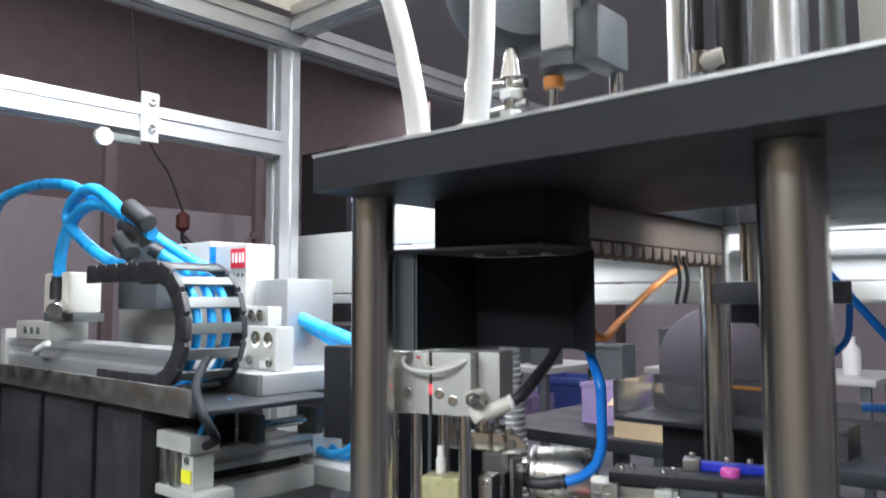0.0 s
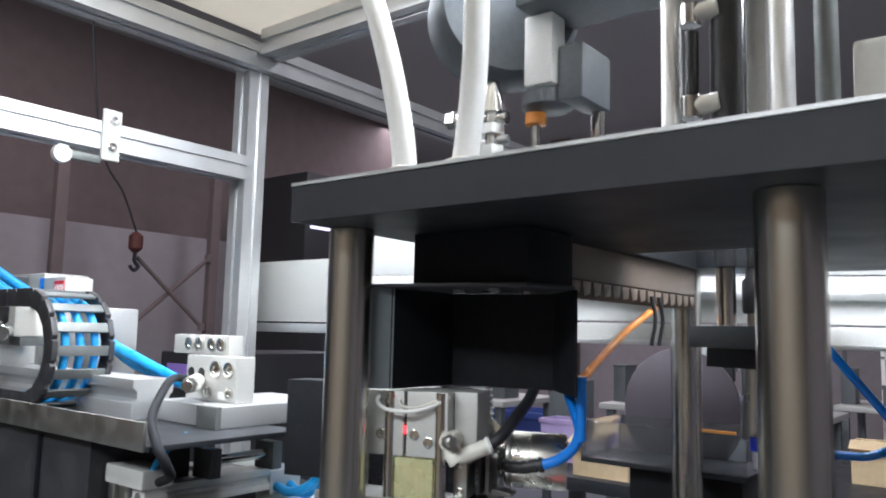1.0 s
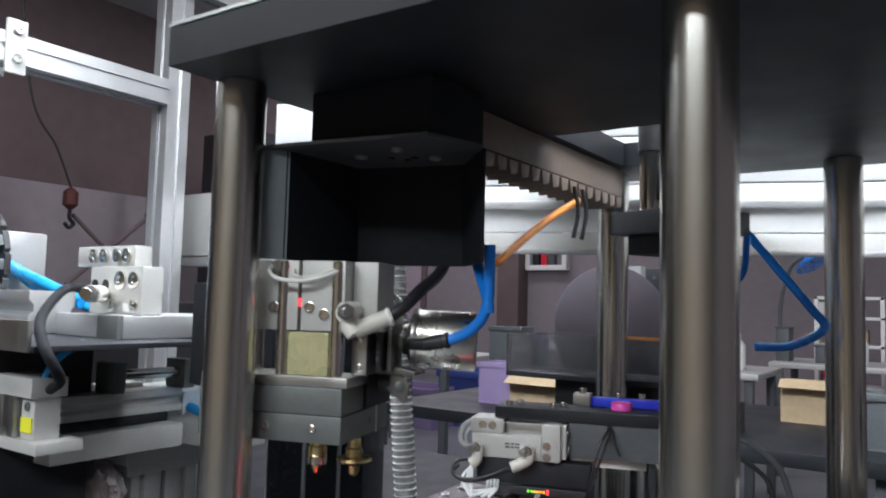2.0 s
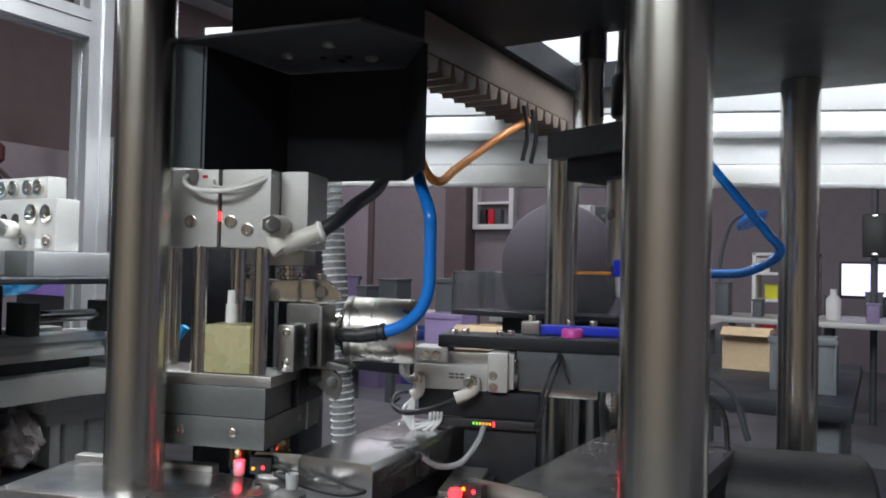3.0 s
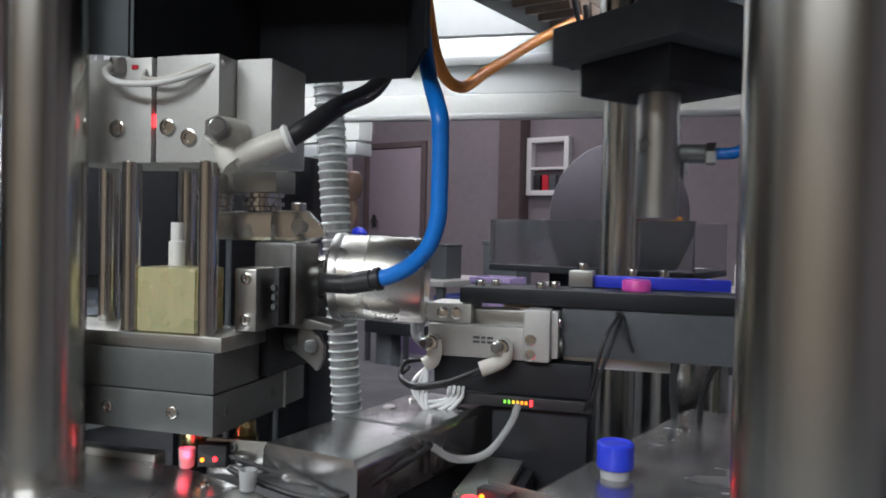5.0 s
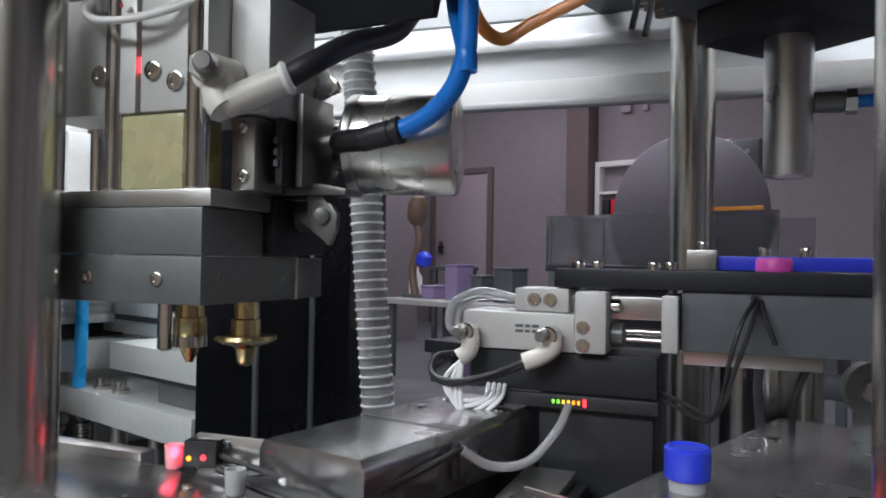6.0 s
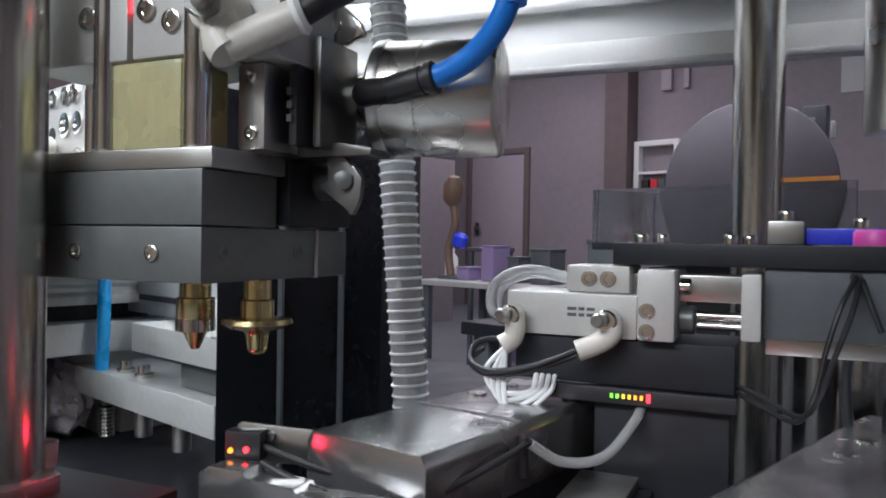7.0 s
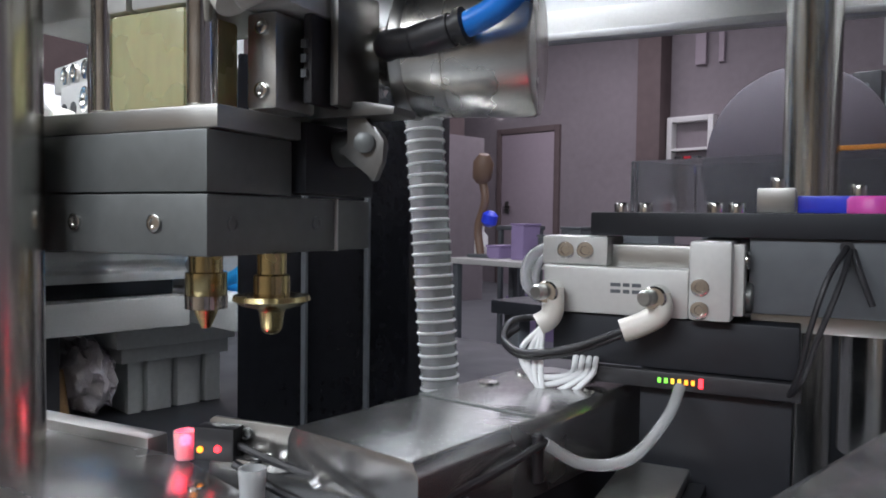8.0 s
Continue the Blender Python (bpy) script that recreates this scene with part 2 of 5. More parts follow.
# slotted aluminium extrusion: outline of a square bar with a groove in each side
def slot_outline(w, g=0.2, d=0.1):
    h = w / 2
    a, b = w * g / 2, w * d
    side = [(-h, -h), (-a, -h), (-a, -h + b), (a, -h + b), (a, -h)]
    out = []
    for k in range(4):
        c, s = round(math.cos(k * math.pi / 2)), round(math.sin(k * math.pi / 2))
        out += [(x * c - y * s, x * s + y * c) for x, y in side]
    return out


def extrusion(axis, centre, a0, a1, w):
    u, v = [c for i, c in enumerate(centre) if i != axis]
    return prism([(x + u, y + v) for x, y in slot_outline(w)], axis, a0, a1, 0)

# ---- structure: the hall ----
def setting(name, bm, material, label):
    ob = part(name, bm, material, None)
    return tagged(ob, label, name.split("_")[0], kind="structure")


setting("floor", box(-9.6, 5, -4, 8.6, -0.1, 0, 0), M["floor"], "grey epoxy factory floor")
setting("ceiling", box(-9.6, 5, -4, 8.6, 3.4, 3.5, 0), M["panel"], "plain white factory ceiling")
setting("wall_north", box(-9.6, 5, 8.4, 8.6, 0, 3.4, 0), M["wall"], "mauve painted factory wall behind the machine")
# Out of view; its tan is added for the brown band mirrored in the posts.
setting("wall_south", box(-9.6, 5, -4, -3.8, 0, 3.4, 0), M["wall_tan"], "unseen tan wall mirrored in the steel posts")
setting("wall_west", box(-9.6, -9.4, -3.8, 8.4, 0, 3.4, 0), M["wall"], "dim brown-mauve factory side wall")
setting("wall_east", box(4.8, 5, -3.8, 8.4, 0, 3.4, 0), M["wall"], "plain mauve factory wall")


# ---- machine frame ----
def machine_frame():
    fr = thing("machine_enclosure", (0, 0.2, 0), "aluminium extrusion machine enclosure standing on the floor", "machine enclosure", turned=False)
    w = 0.045
    for x, y in ((-0.82, 0.53), (-0.82, -0.75), (0.95, 0.66)):
        part("column", extrusion(2, (x, y, 0), 0.0, 1.52, w), M["alu"], fr)
    part("crossbar", extrusion(1, (-0.815, 0, 1.303), -0.727, 0.507, 0.045), M["alu"], fr)
    part("roof_beam", extrusion(1, (-0.80, 0, 1.52), -0.75, 1.6, 0.05), M["alu"], fr)
    part("roof_beam", extrusion(0, (0, 0.535, 1.545), -0.774, 0.95, 0.05), M["alu"], fr)
    part("roof_beam", extrusion(0, (0, -0.75, 1.545), -0.774, 0.95, 0.05), M["alu"], fr)
    # hanging clamp with its hook on the crossbar
    cl = part("clamp", box(-0.793, -0.786, 0.225, 0.255, 1.263, 1.345, 0.002), M["alu_white"], fr)
    screws(cl, [(-0.786, 0.24, 1.328), (-0.786, 0.24, 1.285)], (1, 0, 0), 0.007, 0.006)
    part("clamp_arm", box(-0.80, -0.787, 0.17, 0.225, 1.255, 1.268, 0.002), M["dark"], fr)
    part("clamp_ring", lathe([(0, 0.008), (0.0, 0.014), (0.01, 0.014), (0.01, 0.008)], (-0.795, 0.165, 1.26), (1, 0, 0), 20), M["alu_white"], fr)
    return fr


machine_frame()

rp = thing("roof_panel", (0, 0, 1.57), "cream white roof sheet over the machine enclosure", "roof panel", turned=False)
part("sheet", box(-0.80, 0.95, -0.76, 0.56, 1.571, 1.577, 0), M["roof"], rp)

bp = thing("rear_cover_panel", (0, 0.44, 0), "white boarded panel on aluminium rails behind the machine", "panel", turned=False, turn=20)
PZ = 1.000
part("rail", box(-0.34, 0.95, -0.012, 0.009, PZ, PZ + 0.020, 0.0008), M["alu_white"], bp)
part("rail_lip", box(-0.34, 0.95, -0.020, -0.0125, PZ - 0.003, PZ + 0.002, 0.0006), M["alu"], bp)
for i in range(3):
    z = PZ + 0.0225 + i * 0.052
    part("board", box(-0.34, 0.95, 0.0, 0.008, z, z + 0.0502, 0.001), M["panel"], bp)
part("middle_rail", box(-0.34, 0.95, -0.006, -0.0005, PZ + 0.047, PZ + 0.056, 0.0008), M["alu"], bp)
part("leg", box(-0.34, -0.315, 0.010, 0.03, 0.70, PZ + 0.16, 0.002), M["alu"], bp)
part("hanger", box(0.92, 0.95, 0.010, 0.03, PZ, 1.52, 0.002), M["alu"], bp)


bb = thing("rear_box_beam", (-0.8, 0.6, 1.0), "light grey box duct beside the aluminium column", "cable duct", turned=False)
part("duct", box(-0.93, -0.36, 0.60, 0.628, 1.018, 1.135, 0.003), M["alu_white"], bb)
part("lip", box(-0.93, -0.36, 0.594, 0.628, 0.998, 1.015, 0.002), M["alu"], bb)

deck = thing("machine_table", (0, 0.3, 0.66), "black steel machine table with its cabinet", "machine table", turned=False)
part("tabletop", box(-0.9, 0.95, -0.02, 0.72, 0.675, 0.700, 0.002), M["plate"], deck)
part("cabinet", box(-0.88, 0.93, 0.0, 0.70, 0.0, 0.675, 0.003), M["dark"], deck)


def guide_post(x, y):
    p = thing("guide_post", (x, y, 0.70), "polished round steel post carrying the top plate", "post", "posts under the top plate", turned=False)
    part("shaft", rod((x, y, 0.70), (x, y, 1.072), 0.015, 48), M["post"], p)
    part("collar", lathe([(0, 0.022), (0.012, 0.022), (0.013, 0.021), (0.013, 0.0152)], (x, y, 0.70), (0, 0, 1), 40), M["brushed"], p)
    return p


for x, y in ((0, 0), (0.273, 0), (0.080, 0.398), (0.280, 0.4025)):
    guide_post(x, y)


def top_plate():
    tp = thing("top_plate", (0.15, 0.2, 1.072), "thick black steel plate resting on four posts", "plate", turned=False)
    # plate with a slot for the press
    x0, x1, y0, y1, z0, z1 = -0.010, 0.52, -0.045, 0.44, 1.072, 1.094
    hx0, hx1, hy0, hy1 = 0.105, 0.205, 0.215, 0.36
    bm = bmesh.new()
    xs, ys = [x0, hx0, hx1, x1], [y0, hy0, hy1, y1]
    v = {(i, j, k): bm.verts.new((xs[i], ys[j], (z0, z1)[k])) for i in range(4) for j in range(4) for k in range(2)}
    for i in range(3):
        for j in range(3):
            if (i, j) == (1, 1):
                continue
            for k in range(2):
                bm.faces.new([v[i, j, k], v[i + 1, j, k], v[i + 1, j + 1, k], v[i, j + 1, k]])
    for a in range(3):
        bm.faces.new([v[a, 0, 0], v[a + 1, 0, 0], v[a + 1, 0, 1], v[a, 0, 1]])
        bm.faces.new([v[a, 3, 0], v[a + 1, 3, 0], v[a + 1, 3, 1], v[a, 3, 1]])
        bm.faces.new([v[0, a, 0], v[0, a + 1, 0], v[0, a + 1, 1], v[0, a, 1]])
        bm.faces.new([v[3, a, 0], v[3, a + 1, 0], v[3, a + 1, 1], v[3, a, 1]])
    bm.faces.new([v[1, 1, 0], v[2, 1, 0], v[2, 1, 1], v[1, 1, 1]])
    bm.faces.new([v[1, 2, 0], v[2, 2, 0], v[2, 2, 1], v[1, 2, 1]])
    bm.faces.new([v[1, 1, 0], v[1, 2, 0], v[1, 2, 1], v[1, 1, 1]])
    bm.faces.new([v[2, 1, 0], v[2, 2, 0], v[2, 2, 1], v[2, 1, 1]])
    body = part("slab", bm, M["plate"], tp)
    part("edge_trim", box(x0, x1, y0 - 0.001, y0 + 0.004, 1.0945, 1.0965, 0), M["alu"], tp, "bright polished top edge")
    for x, y in ((0.025, -0.005), (0.25, -0.02), (0.273, 0.01)):
        part("bolt", socket_screw((x, y, z1), (0, 0, 1), 0.008, 0.003), M["steel"], tp)
    return tp


top_plate()


# ---- on the top plate ----
def plate_top_things():
    for k, pts in enumerate((((0.0745, -0.033, 1.094), (0.0715, -0.033, 1.116), (0.0665, -0.033, 1.138), (0.0590, -0.032, 1.163), (0.0490, -0.03, 1.188), (0.038, -0.028, 1.212), (-0.01, -0.02, 1.30), (-0.10, 0.0, 1.42)),
                             ((0.1165, -0.033, 1.094), (0.1195, -0.033, 1.116), (0.1218, -0.033, 1.140), (0.1228, -0.033, 1.163), (0.1222, -0.032, 1.188), (0.1215, -0.030, 1.24), (0.121, -0.022, 1.35), (0.120, -0.015, 1.45)))):
        h = thing("white_hose", pts[0], "thick white plastic hose rising from the top plate", "hose", "white hoses", turned=False)
        part("hose", tube(pts, 0.0072, 20, 12), M["white"], h)
        part("hose_collar", lathe([(0, 0.0105), (0.004, 0.0105), (0.005, 0.0082)], pts[0], (0, 0, 1), 24), M["ivory"], h)
    # round grey dosing motor on its bracket
    mo = thing("dosing_motor", (0.04, 0.2, 1.094), "light grey round motor on a bracket above the plate", "motor", turned=False)
    part("housing", lathe([(0, 0.056), (0.004, 0.062), (0.040, 0.062), (0.048, 0.056)], (-0.004, 0.172, 1.274), (0.75, -0.66, 0), 48), M["guard_grey"], mo)
    part("nose", box(0.046, 0.072, 0.138, 0.160, 1.200, 1.258, 0.003), M["white"], mo)
    part("gearbox", box(0.0725, 0.095, 0.145, 0.195, 1.186, 1.231, 0.004), M["guard_grey"], mo)
    part("bracket", box(0.050, 0.146, 0.118, 0.185, 1.2585, 1.292, 0.002), M["guard_grey"], mo)
    part("bracket_stem", box(0.078, 0.100, 0.150, 0.180, 1.2925, 1.42, 0.002), M["white"], mo)
    part("standoff", rod((0.086, 0.19, 1.094), (0.086, 0.19, 1.186), 0.006), M["steel"], mo)
    part("flange", lathe([(0, 0.016), (0.003, 0.021), (0.014, 0.021), (0.016, 0.014)], (0.056, 0.160, 1.184), (0, 0, 1), 28), M["guard_grey"], mo)
    part("orange_ring", lathe([(0, 0.0085), (0.009, 0.0085), (0.01, 0.004)], (0.048, 0.155, 1.173), (0, 0, 1), 20), M["orange"], mo, "small orange ring")
    part("outlet", rod((0.048, 0.155, 1.094), (0.048, 0.155, 1.173), 0.004), M["steel"], mo)
    fi = thing("air_fitting", (0.013, 0.145, 1.094), "chrome tee fitting with a valve lever", "fitting", turned=False)
    part("stem", rod((0.013, 0.145, 1.094), (0.013, 0.145, 1.20), 0.0065), M["steel"], fi)
    part("cone", lathe([(0, 0.010), (0.012, 0.008), (0.030, 0.005)], (0.013, 0.145, 1.186), (0, 0, 1), 20), M["steel"], fi)
    part("crossbar", rod((-0.026, 0.142, 1.185), (0.026, 0.147, 1.181), 0.0055), M["steel"], fi)
    part("lever", rod((-0.018, 0.140, 1.158), (0.028, 0.146, 1.163), 0.0035), M["brushed"], fi)
    for z in (1.150, 1.168):
        part("nut", lathe([(0, 0.0105), (0.008, 0.0105)], (0.013, 0.145, z), (0, 0, 1), 6), M["brushed"], fi)
    part("end_cap", lathe([(0, 0.008), (0.008, 0.008)], (-0.030, 0.1415, 1.1853), (1, 0.08, -0.07), 6), M["steel"], fi)
    # press drive above the plate
    dr = thing("press_drive", (0.245, 0.05, 1.094), "steel press cylinder with guide rods on the top plate", "press drive", turned=False)
    for x, y, r, m in ((0.2085, 0.03, 0.0055, "bright_rod"), (0.2375, 0.03, 0.008, "black"), (0.2640, 0.03, 0.0065, "bright_rod"), (0.283, 0.04, 0.0055, "dark")):
        part("guide_rod", rod((x, y, 1.094), (x, y, 1.42), r, 28), M[m], dr)
        part("rod_foot", lathe([(0, r + 0.005), (0.006, r + 0.005), (0.007, r)], (x, y, 1.094), (0, 0, 1), 28), M["brushed"], dr)
    part("profile_barrel", box(0.243, 0.258, 0.045, 0.075, 1.094, 1.42, 0.002), M["alu_white"], dr)
    part("crosshead", box(0.215, 0.30, 0.015, 0.085, 1.225, 1.245, 0.002), M["plate"], dr)
    for z in (1.118, 1.168):
        fit = part("elbow", rod((0.222, 0.022, z), (0.222, 0.022, z + 0.012), 0.0055), M["steel"], dr)
        part("elbow_arm", rod((0.222, 0.022, z + 0.006), (0.236, 0.024, z + 0.008), 0.005), M["ivory"], fit)
    part("speed_screw", rod((0.2225, 0.022, 1.13), (0.2225, 0.022, 1.165), 0.0035), M["black"], dr)
    ws = thing("white_box", (0.35, 0.05, 1.094), "white box on the top plate beside the press drive", "box", turned=False)
    part("shell", box(0.293, 0.36, 0.045, 0.12, 1.094, 1.152, 0.003), M["white"], ws)


plate_top_things()


# ---- under the top plate ----
def guard():
    """A bent sheet hood, open towards the front: roof, flange and four walls."""
    g = thing("sensor_guard", (0.07, 0.05, 1.072), "matt black sheet metal hood hanging open under the top plate", "guard", turned=False)
    z0, z1, th = 0.9665, 1.034, 0.0020
    line = [(0.0035, 0.0130), (0.0160, 0.0250), (0.0160, 0.0930), (0.0900, 0.1120), (0.1270, 0.0735)]

    def wall(a, b, mat, name, label=""):
        d = (Vector(b) - Vector(a)).normalized()
        n = Vector((-d.y, d.x)) * th
        p, q = Vector(a) - d * 0.0006, Vector(b) + d * 0.0012
        part(name, prism([tuple(p), tuple(q), tuple(q + n), tuple(p + n)], 2, z0, z1, 0.0004), mat, g, label)
    wall(line[0], line[1], M["flange"], "flange", "blue-grey front flange")
    for a, b in zip(line[1:], line[2:]):
        wall(a, b, M["guard"], "wall_sheet")
    part("roof_sheet", prism([(0.0035, 0.0130), (0.118, 0.0300), (0.1275, 0.0735), (0.0900, 0.1145), (0.0135, 0.0950)], 2, z1 + 0.0002, z1 + 0.0024, 0.0004), M["guard_roof"], g)
    screws(g, [(0.045, 0.060, z1 + 0.0002), (0.080, 0.052, z1 + 0.0002), (0.085, 0.085, z1 + 0.0002)], (0, 0, -1), 0.0040, 0.0016, M["brushed"])
    for x, y in ((0.066, 0.082), (0.074, 0.078), (0.060, 0.072)):
        part("hole", lathe([(0, 0.0024), (0.0004, 0.0024)], (x, y, z1), (0, 0, -1), 12), M["gloss_black"], g)
    part("mount_block", box(0.024, 0.1160, 0.036, 0.092, 1.0366, 1.0716, 0.001), M["guard"], g)
    return g


guard()


def cable_chain_under():
    c = thing("drag_chain", (0.08, 0.25, 1.05), "tan drag chain along a dark rail under the top plate", "cable chain", turned=False)
    part("rail", box(0.070, 0.098, 0.10, 0.375, 1.046, 1.0715, 0.001), M["brown"], c)
    for i in range(16):
        y = 0.105 + i * 0.0168
        part("link", prism([(y, 1.045), (y + 0.0145, 1.045), (y + 0.0125, 1.036), (y + 0.003, 1.034)], 0, 0.069, 0.099, 0.0006), M["brown"], c)
    for i, y in enumerate((0.262, 0.278)):
        part("cable_tie", tube([(0.1, y, 1.04), (0.102, y + 0.004, 1.02), (0.099, y + 0.002, 0.998)], 0.0018, 8), M["black"], c)
    return c


cable_chain_under()


# ---- lift head: guided stack with the dosing nozzles ----
def gripper_block():
    g = thing("guide_cylinder", (0.03, 0.035, 0.9665), "white anodised guide cylinder block under the guard", "pneumatic cylinder")
    l = part("left_body", box(-0.012, 0.0332, 0.0191, 0.058, 0.9235, 0.9660, 0.001), M["alu_white"], g)
    r = part("right_body", box(0.0352, 0.0640, 0.0191, 0.058, 0.9235, 0.9660, 0.001), M["alu_white"], g)
    part("rear_body", box(0.0645, 0.0805, 0.0305, 0.060, 0.9235, 0.9660, 0.001), M["alu_white"], g)
    part("slot", box(0.0333, 0.0351, 0.0215, 0.055, 0.9245, 0.9655, 0), M["black"], g)
    part("switch_lamp", box(0.0336, 0.0349, 0.0198, 0.0214, 0.938, 0.943, 0), M["led_red"], g, "tiny lit red switch lamp")
    screws(l, [(0.0175, 0.0191, 0.9375)], (0, -1, 0), 0.0036, 0.0014)
    screws(r, [(0.0412, 0.0191, 0.9377), (0.0510, 0.0191, 0.9335)], (0, -1, 0), 0.0034, 0.0012)
    # air fitting with its elbow
    e = part("elbow_body", rod((0.0655, 0.0300, 0.9360), (0.0655, 0.0160, 0.9350), 0.0062), M["ivory"], g, "ivory elbow fitting")
    part("elbow_leg", tube([(0.0655, 0.022, 0.9350), (0.0690, 0.020, 0.926), (0.0715, 0.020, 0.9225)], 0.0058, 14, 6), M["ivory"], e)
    part("elbow_spout", rod((0.0705, 0.0200, 0.9245), (0.0890, 0.0270, 0.9330), 0.0050, 20), M["ivory"], e)
    part("nut", lathe([(0, 0.0052), (0.004, 0.0052)], (0.0660, 0.0155, 0.9357), (0.5, -0.8, 0.05), 6), M["brushed"], e)
    part("speed_screw", rod((0.0680, 0.0125, 0.9358), (0.0715, 0.0070, 0.9360), 0.0032), M["brushed"], e)
    part("collar", lathe([(0, 0.0050), (0.0016, 0.0060), (0.003, 0.0050)], (0.0885, 0.0268, 0.9328), (0.92, 0.35, 0.42), 20), M["white"], e)
    part("black_hose", tube([(0.0890, 0.0270, 0.9330), (0.0965, 0.033, 0.9395), (0.1015, 0.050, 0.9500), (0.1050, 0.080, 0.963), (0.107, 0.102, 0.985)], 0.0040, 14), M["black"], g)
    part("sensor_lead", tube([(0.0180, 0.0190, 0.9650), (0.0170, 0.0120, 0.9595), (0.0240, 0.0100, 0.9545), (0.0400, 0.0110, 0.9535), (0.0540, 0.0150, 0.9570), (0.0640, 0.0220, 0.9630)], 0.0013, 10), M["white"], g)
    part("sensor_lead", tube([(0.0300, 0.0200, 0.9610), (0.0330, 0.0150, 0.9565), (0.0450, 0.0140, 0.9562), (0.0600, 0.0190, 0.9620)], 0.0009, 8), M["ivory"], g)
    part("lead_plug", lathe([(0, 0.0030), (0.003, 0.0034), (0.006, 0.0028)], (0.0180, 0.0185, 0.9600), (0, -0.2, 1), 14), M["brushed"], g)
    part("red_spot", box(0.0240, 0.0268, 0.0186, 0.0190, 0.9612, 0.9628, 0), M["red"], g)
    return g


gripper_block()

LIFT = 0.041
PRESS_TURN = -41.0


def lift_head():
    h = thing("lift_head", (0.02, 0.05, 0.8576), "grey nozzle head on chrome rods with a stainless can", "dosing head")
    part("top_plate", box(-0.030, 0.0680, 0.0170, 0.0515, 0.8905, 0.8965, 0.0006), M["brushed"], h)
    part("upper_block", box(-0.030, 0.0655, 0.0160, 0.0505, 0.8742, 0.8903, 0.0007), M["dark"], h)
    lb = part("lower_block", box(-0.030, 0.0655, 0.0160, 0.0725, 0.8576, 0.8738, 0.0007), M["dark"], h)
    part("end_block", box(-0.030, 0.0655, 0.0735, 0.0930, 0.8576, 0.8738, 0.0007), M["dark"], h)
    part("gasket", box(-0.029, 0.0661, 0.0726, 0.0734, 0.8574, 0.8741, 0), M["alu_white"], h, "pale gasket line")
    screws(lb, [(-0.0150, 0.0160, 0.8660), (0.0165, 0.0160, 0.8660), (0.0474, 0.0160, 0.8660)], (0, -1, 0), 0.0024, 0.0010)
    screws(lb, [(0.0655, 0.0255, 0.8660), (0.0655, 0.0624, 0.8662)], (1, 0, 0), 0.0022, 0.0006, M["dark"])
    for x, y in ((0.0228, 0.0212), (0.0588, 0.0212), (0.0330, 0.0450), (-0.008, 0.045)):
        part("guide_rod", rod((x, y, 0.8965), (x, y, 0.9655), 0.0040 if y < 0.04 else 0.0044, 28), M["steel"], h)
    part("resin_block", box(0.0272, 0.0544, 0.0192, 0.0400, 0.8967, 0.9228, 0.0012), M["resin"], h, "translucent yellow resin block")
    # dosing valve and can
    v = part("valve_body", box(0.0635, 0.0735, 0.0330, 0.0505, 0.8970, 0.9230, 0.0012), M["brushed"], h)
    screws(v, [(0.0690, 0.0330, 0.9020), (0.0690, 0.0330, 0.9190)], (0, -1, 0), 0.0022, 0.0012)
    part("valve_column", box(0.0560, 0.0760, 0.0610, 0.0780, 0.8970, 0.9333, 0.0012), M["gun"], h, "dark steel valve column")
    part("clamp_band", box(0.0260, 0.0660, 0.0630, 0.0790, 0.9336, 0.9470, 0.0016), M["steel"], h, "polished clamp band")
    part("clamp_ear", prism([(0.0640, 0.9345), (0.0820, 0.9335), (0.0905, 0.9365), (0.0890, 0.9405), (0.0815, 0.9475), (0.0640, 0.9475)], 1, 0.0606, 0.0640, 0.0008), M["steel"], h)
    part("clamp_bolt", rod((0.0785, 0.0606, 0.9405), (0.0785, 0.0580, 0.9405), 0.0034), M["brushed"], h)
    part("top_bolt", lathe([(0, 0.0034), (0.003, 0.0034), (0.0036, 0.0026)], (0.0760, 0.0640, 0.9475), (0, 0, 1), 18), M["steel"], h)
    for x, y, r in ((0.0550, 0.0705, 0.0090), (0.0315, 0.0720, 0.0058)):
        for z, k in ((0.9472, 0.80), (0.9494, 1.0), (0.9512, 0.82), (0.9534, 1.0)):
            part("neck_ring", lathe([(0, r * k), (0.0018, r * k)], (x, y, z), (0, 0, 1), 28), M["steel"], h)
        part("neck", box(x - r * 1.25, x + r * 1.25, y - r, y + r, 0.9555, 0.9655, 0.0008), M["brushed"], h)
    part("sensor_tip", lathe([(0, 0.0034), (0.010, 0.0034), (0.0104, 0.0026), (0.018, 0.0026)], (0.0360, 0.0330, 0.9230), (0, 0, 1), 16), M["white"], h, "small white sensor tip")
    part("coupling", lathe([(0, 0.0100), (0.003, 0.0125), (0.006, 0.0125), (0.007, 0.0090), (0.012, 0.0105), (0.019, 0.0120)], (0.0720, 0.0760, 0.9180), (1, 0.12, 0), 32), M["steel"], h)
    part("valve_lever", box(0.0770, 0.0800, 0.0400, 0.0600, 0.8990, 0.9235, 0.001), M["black"], h)
    part("yoke", box(0.0815, 0.0845, 0.0460, 0.0680, 0.8990, 0.9330, 0.001), M["gun"], h)
    part("yoke_foot", prism([(0.0700, 0.8968), (0.0980, 0.8968), (0.0985, 0.8990), (0.0880, 0.9010), (0.0720, 0.9012)], 1, 0.0530, 0.0660, 0.0006), M["gun"], h)
    for zz in (0.9060, 0.9100, 0.9140):
        part("lever_notch", box(0.0772, 0.0790, 0.0388, 0.0399, zz, zz + 0.0022, 0), M["guard_grey"], h)
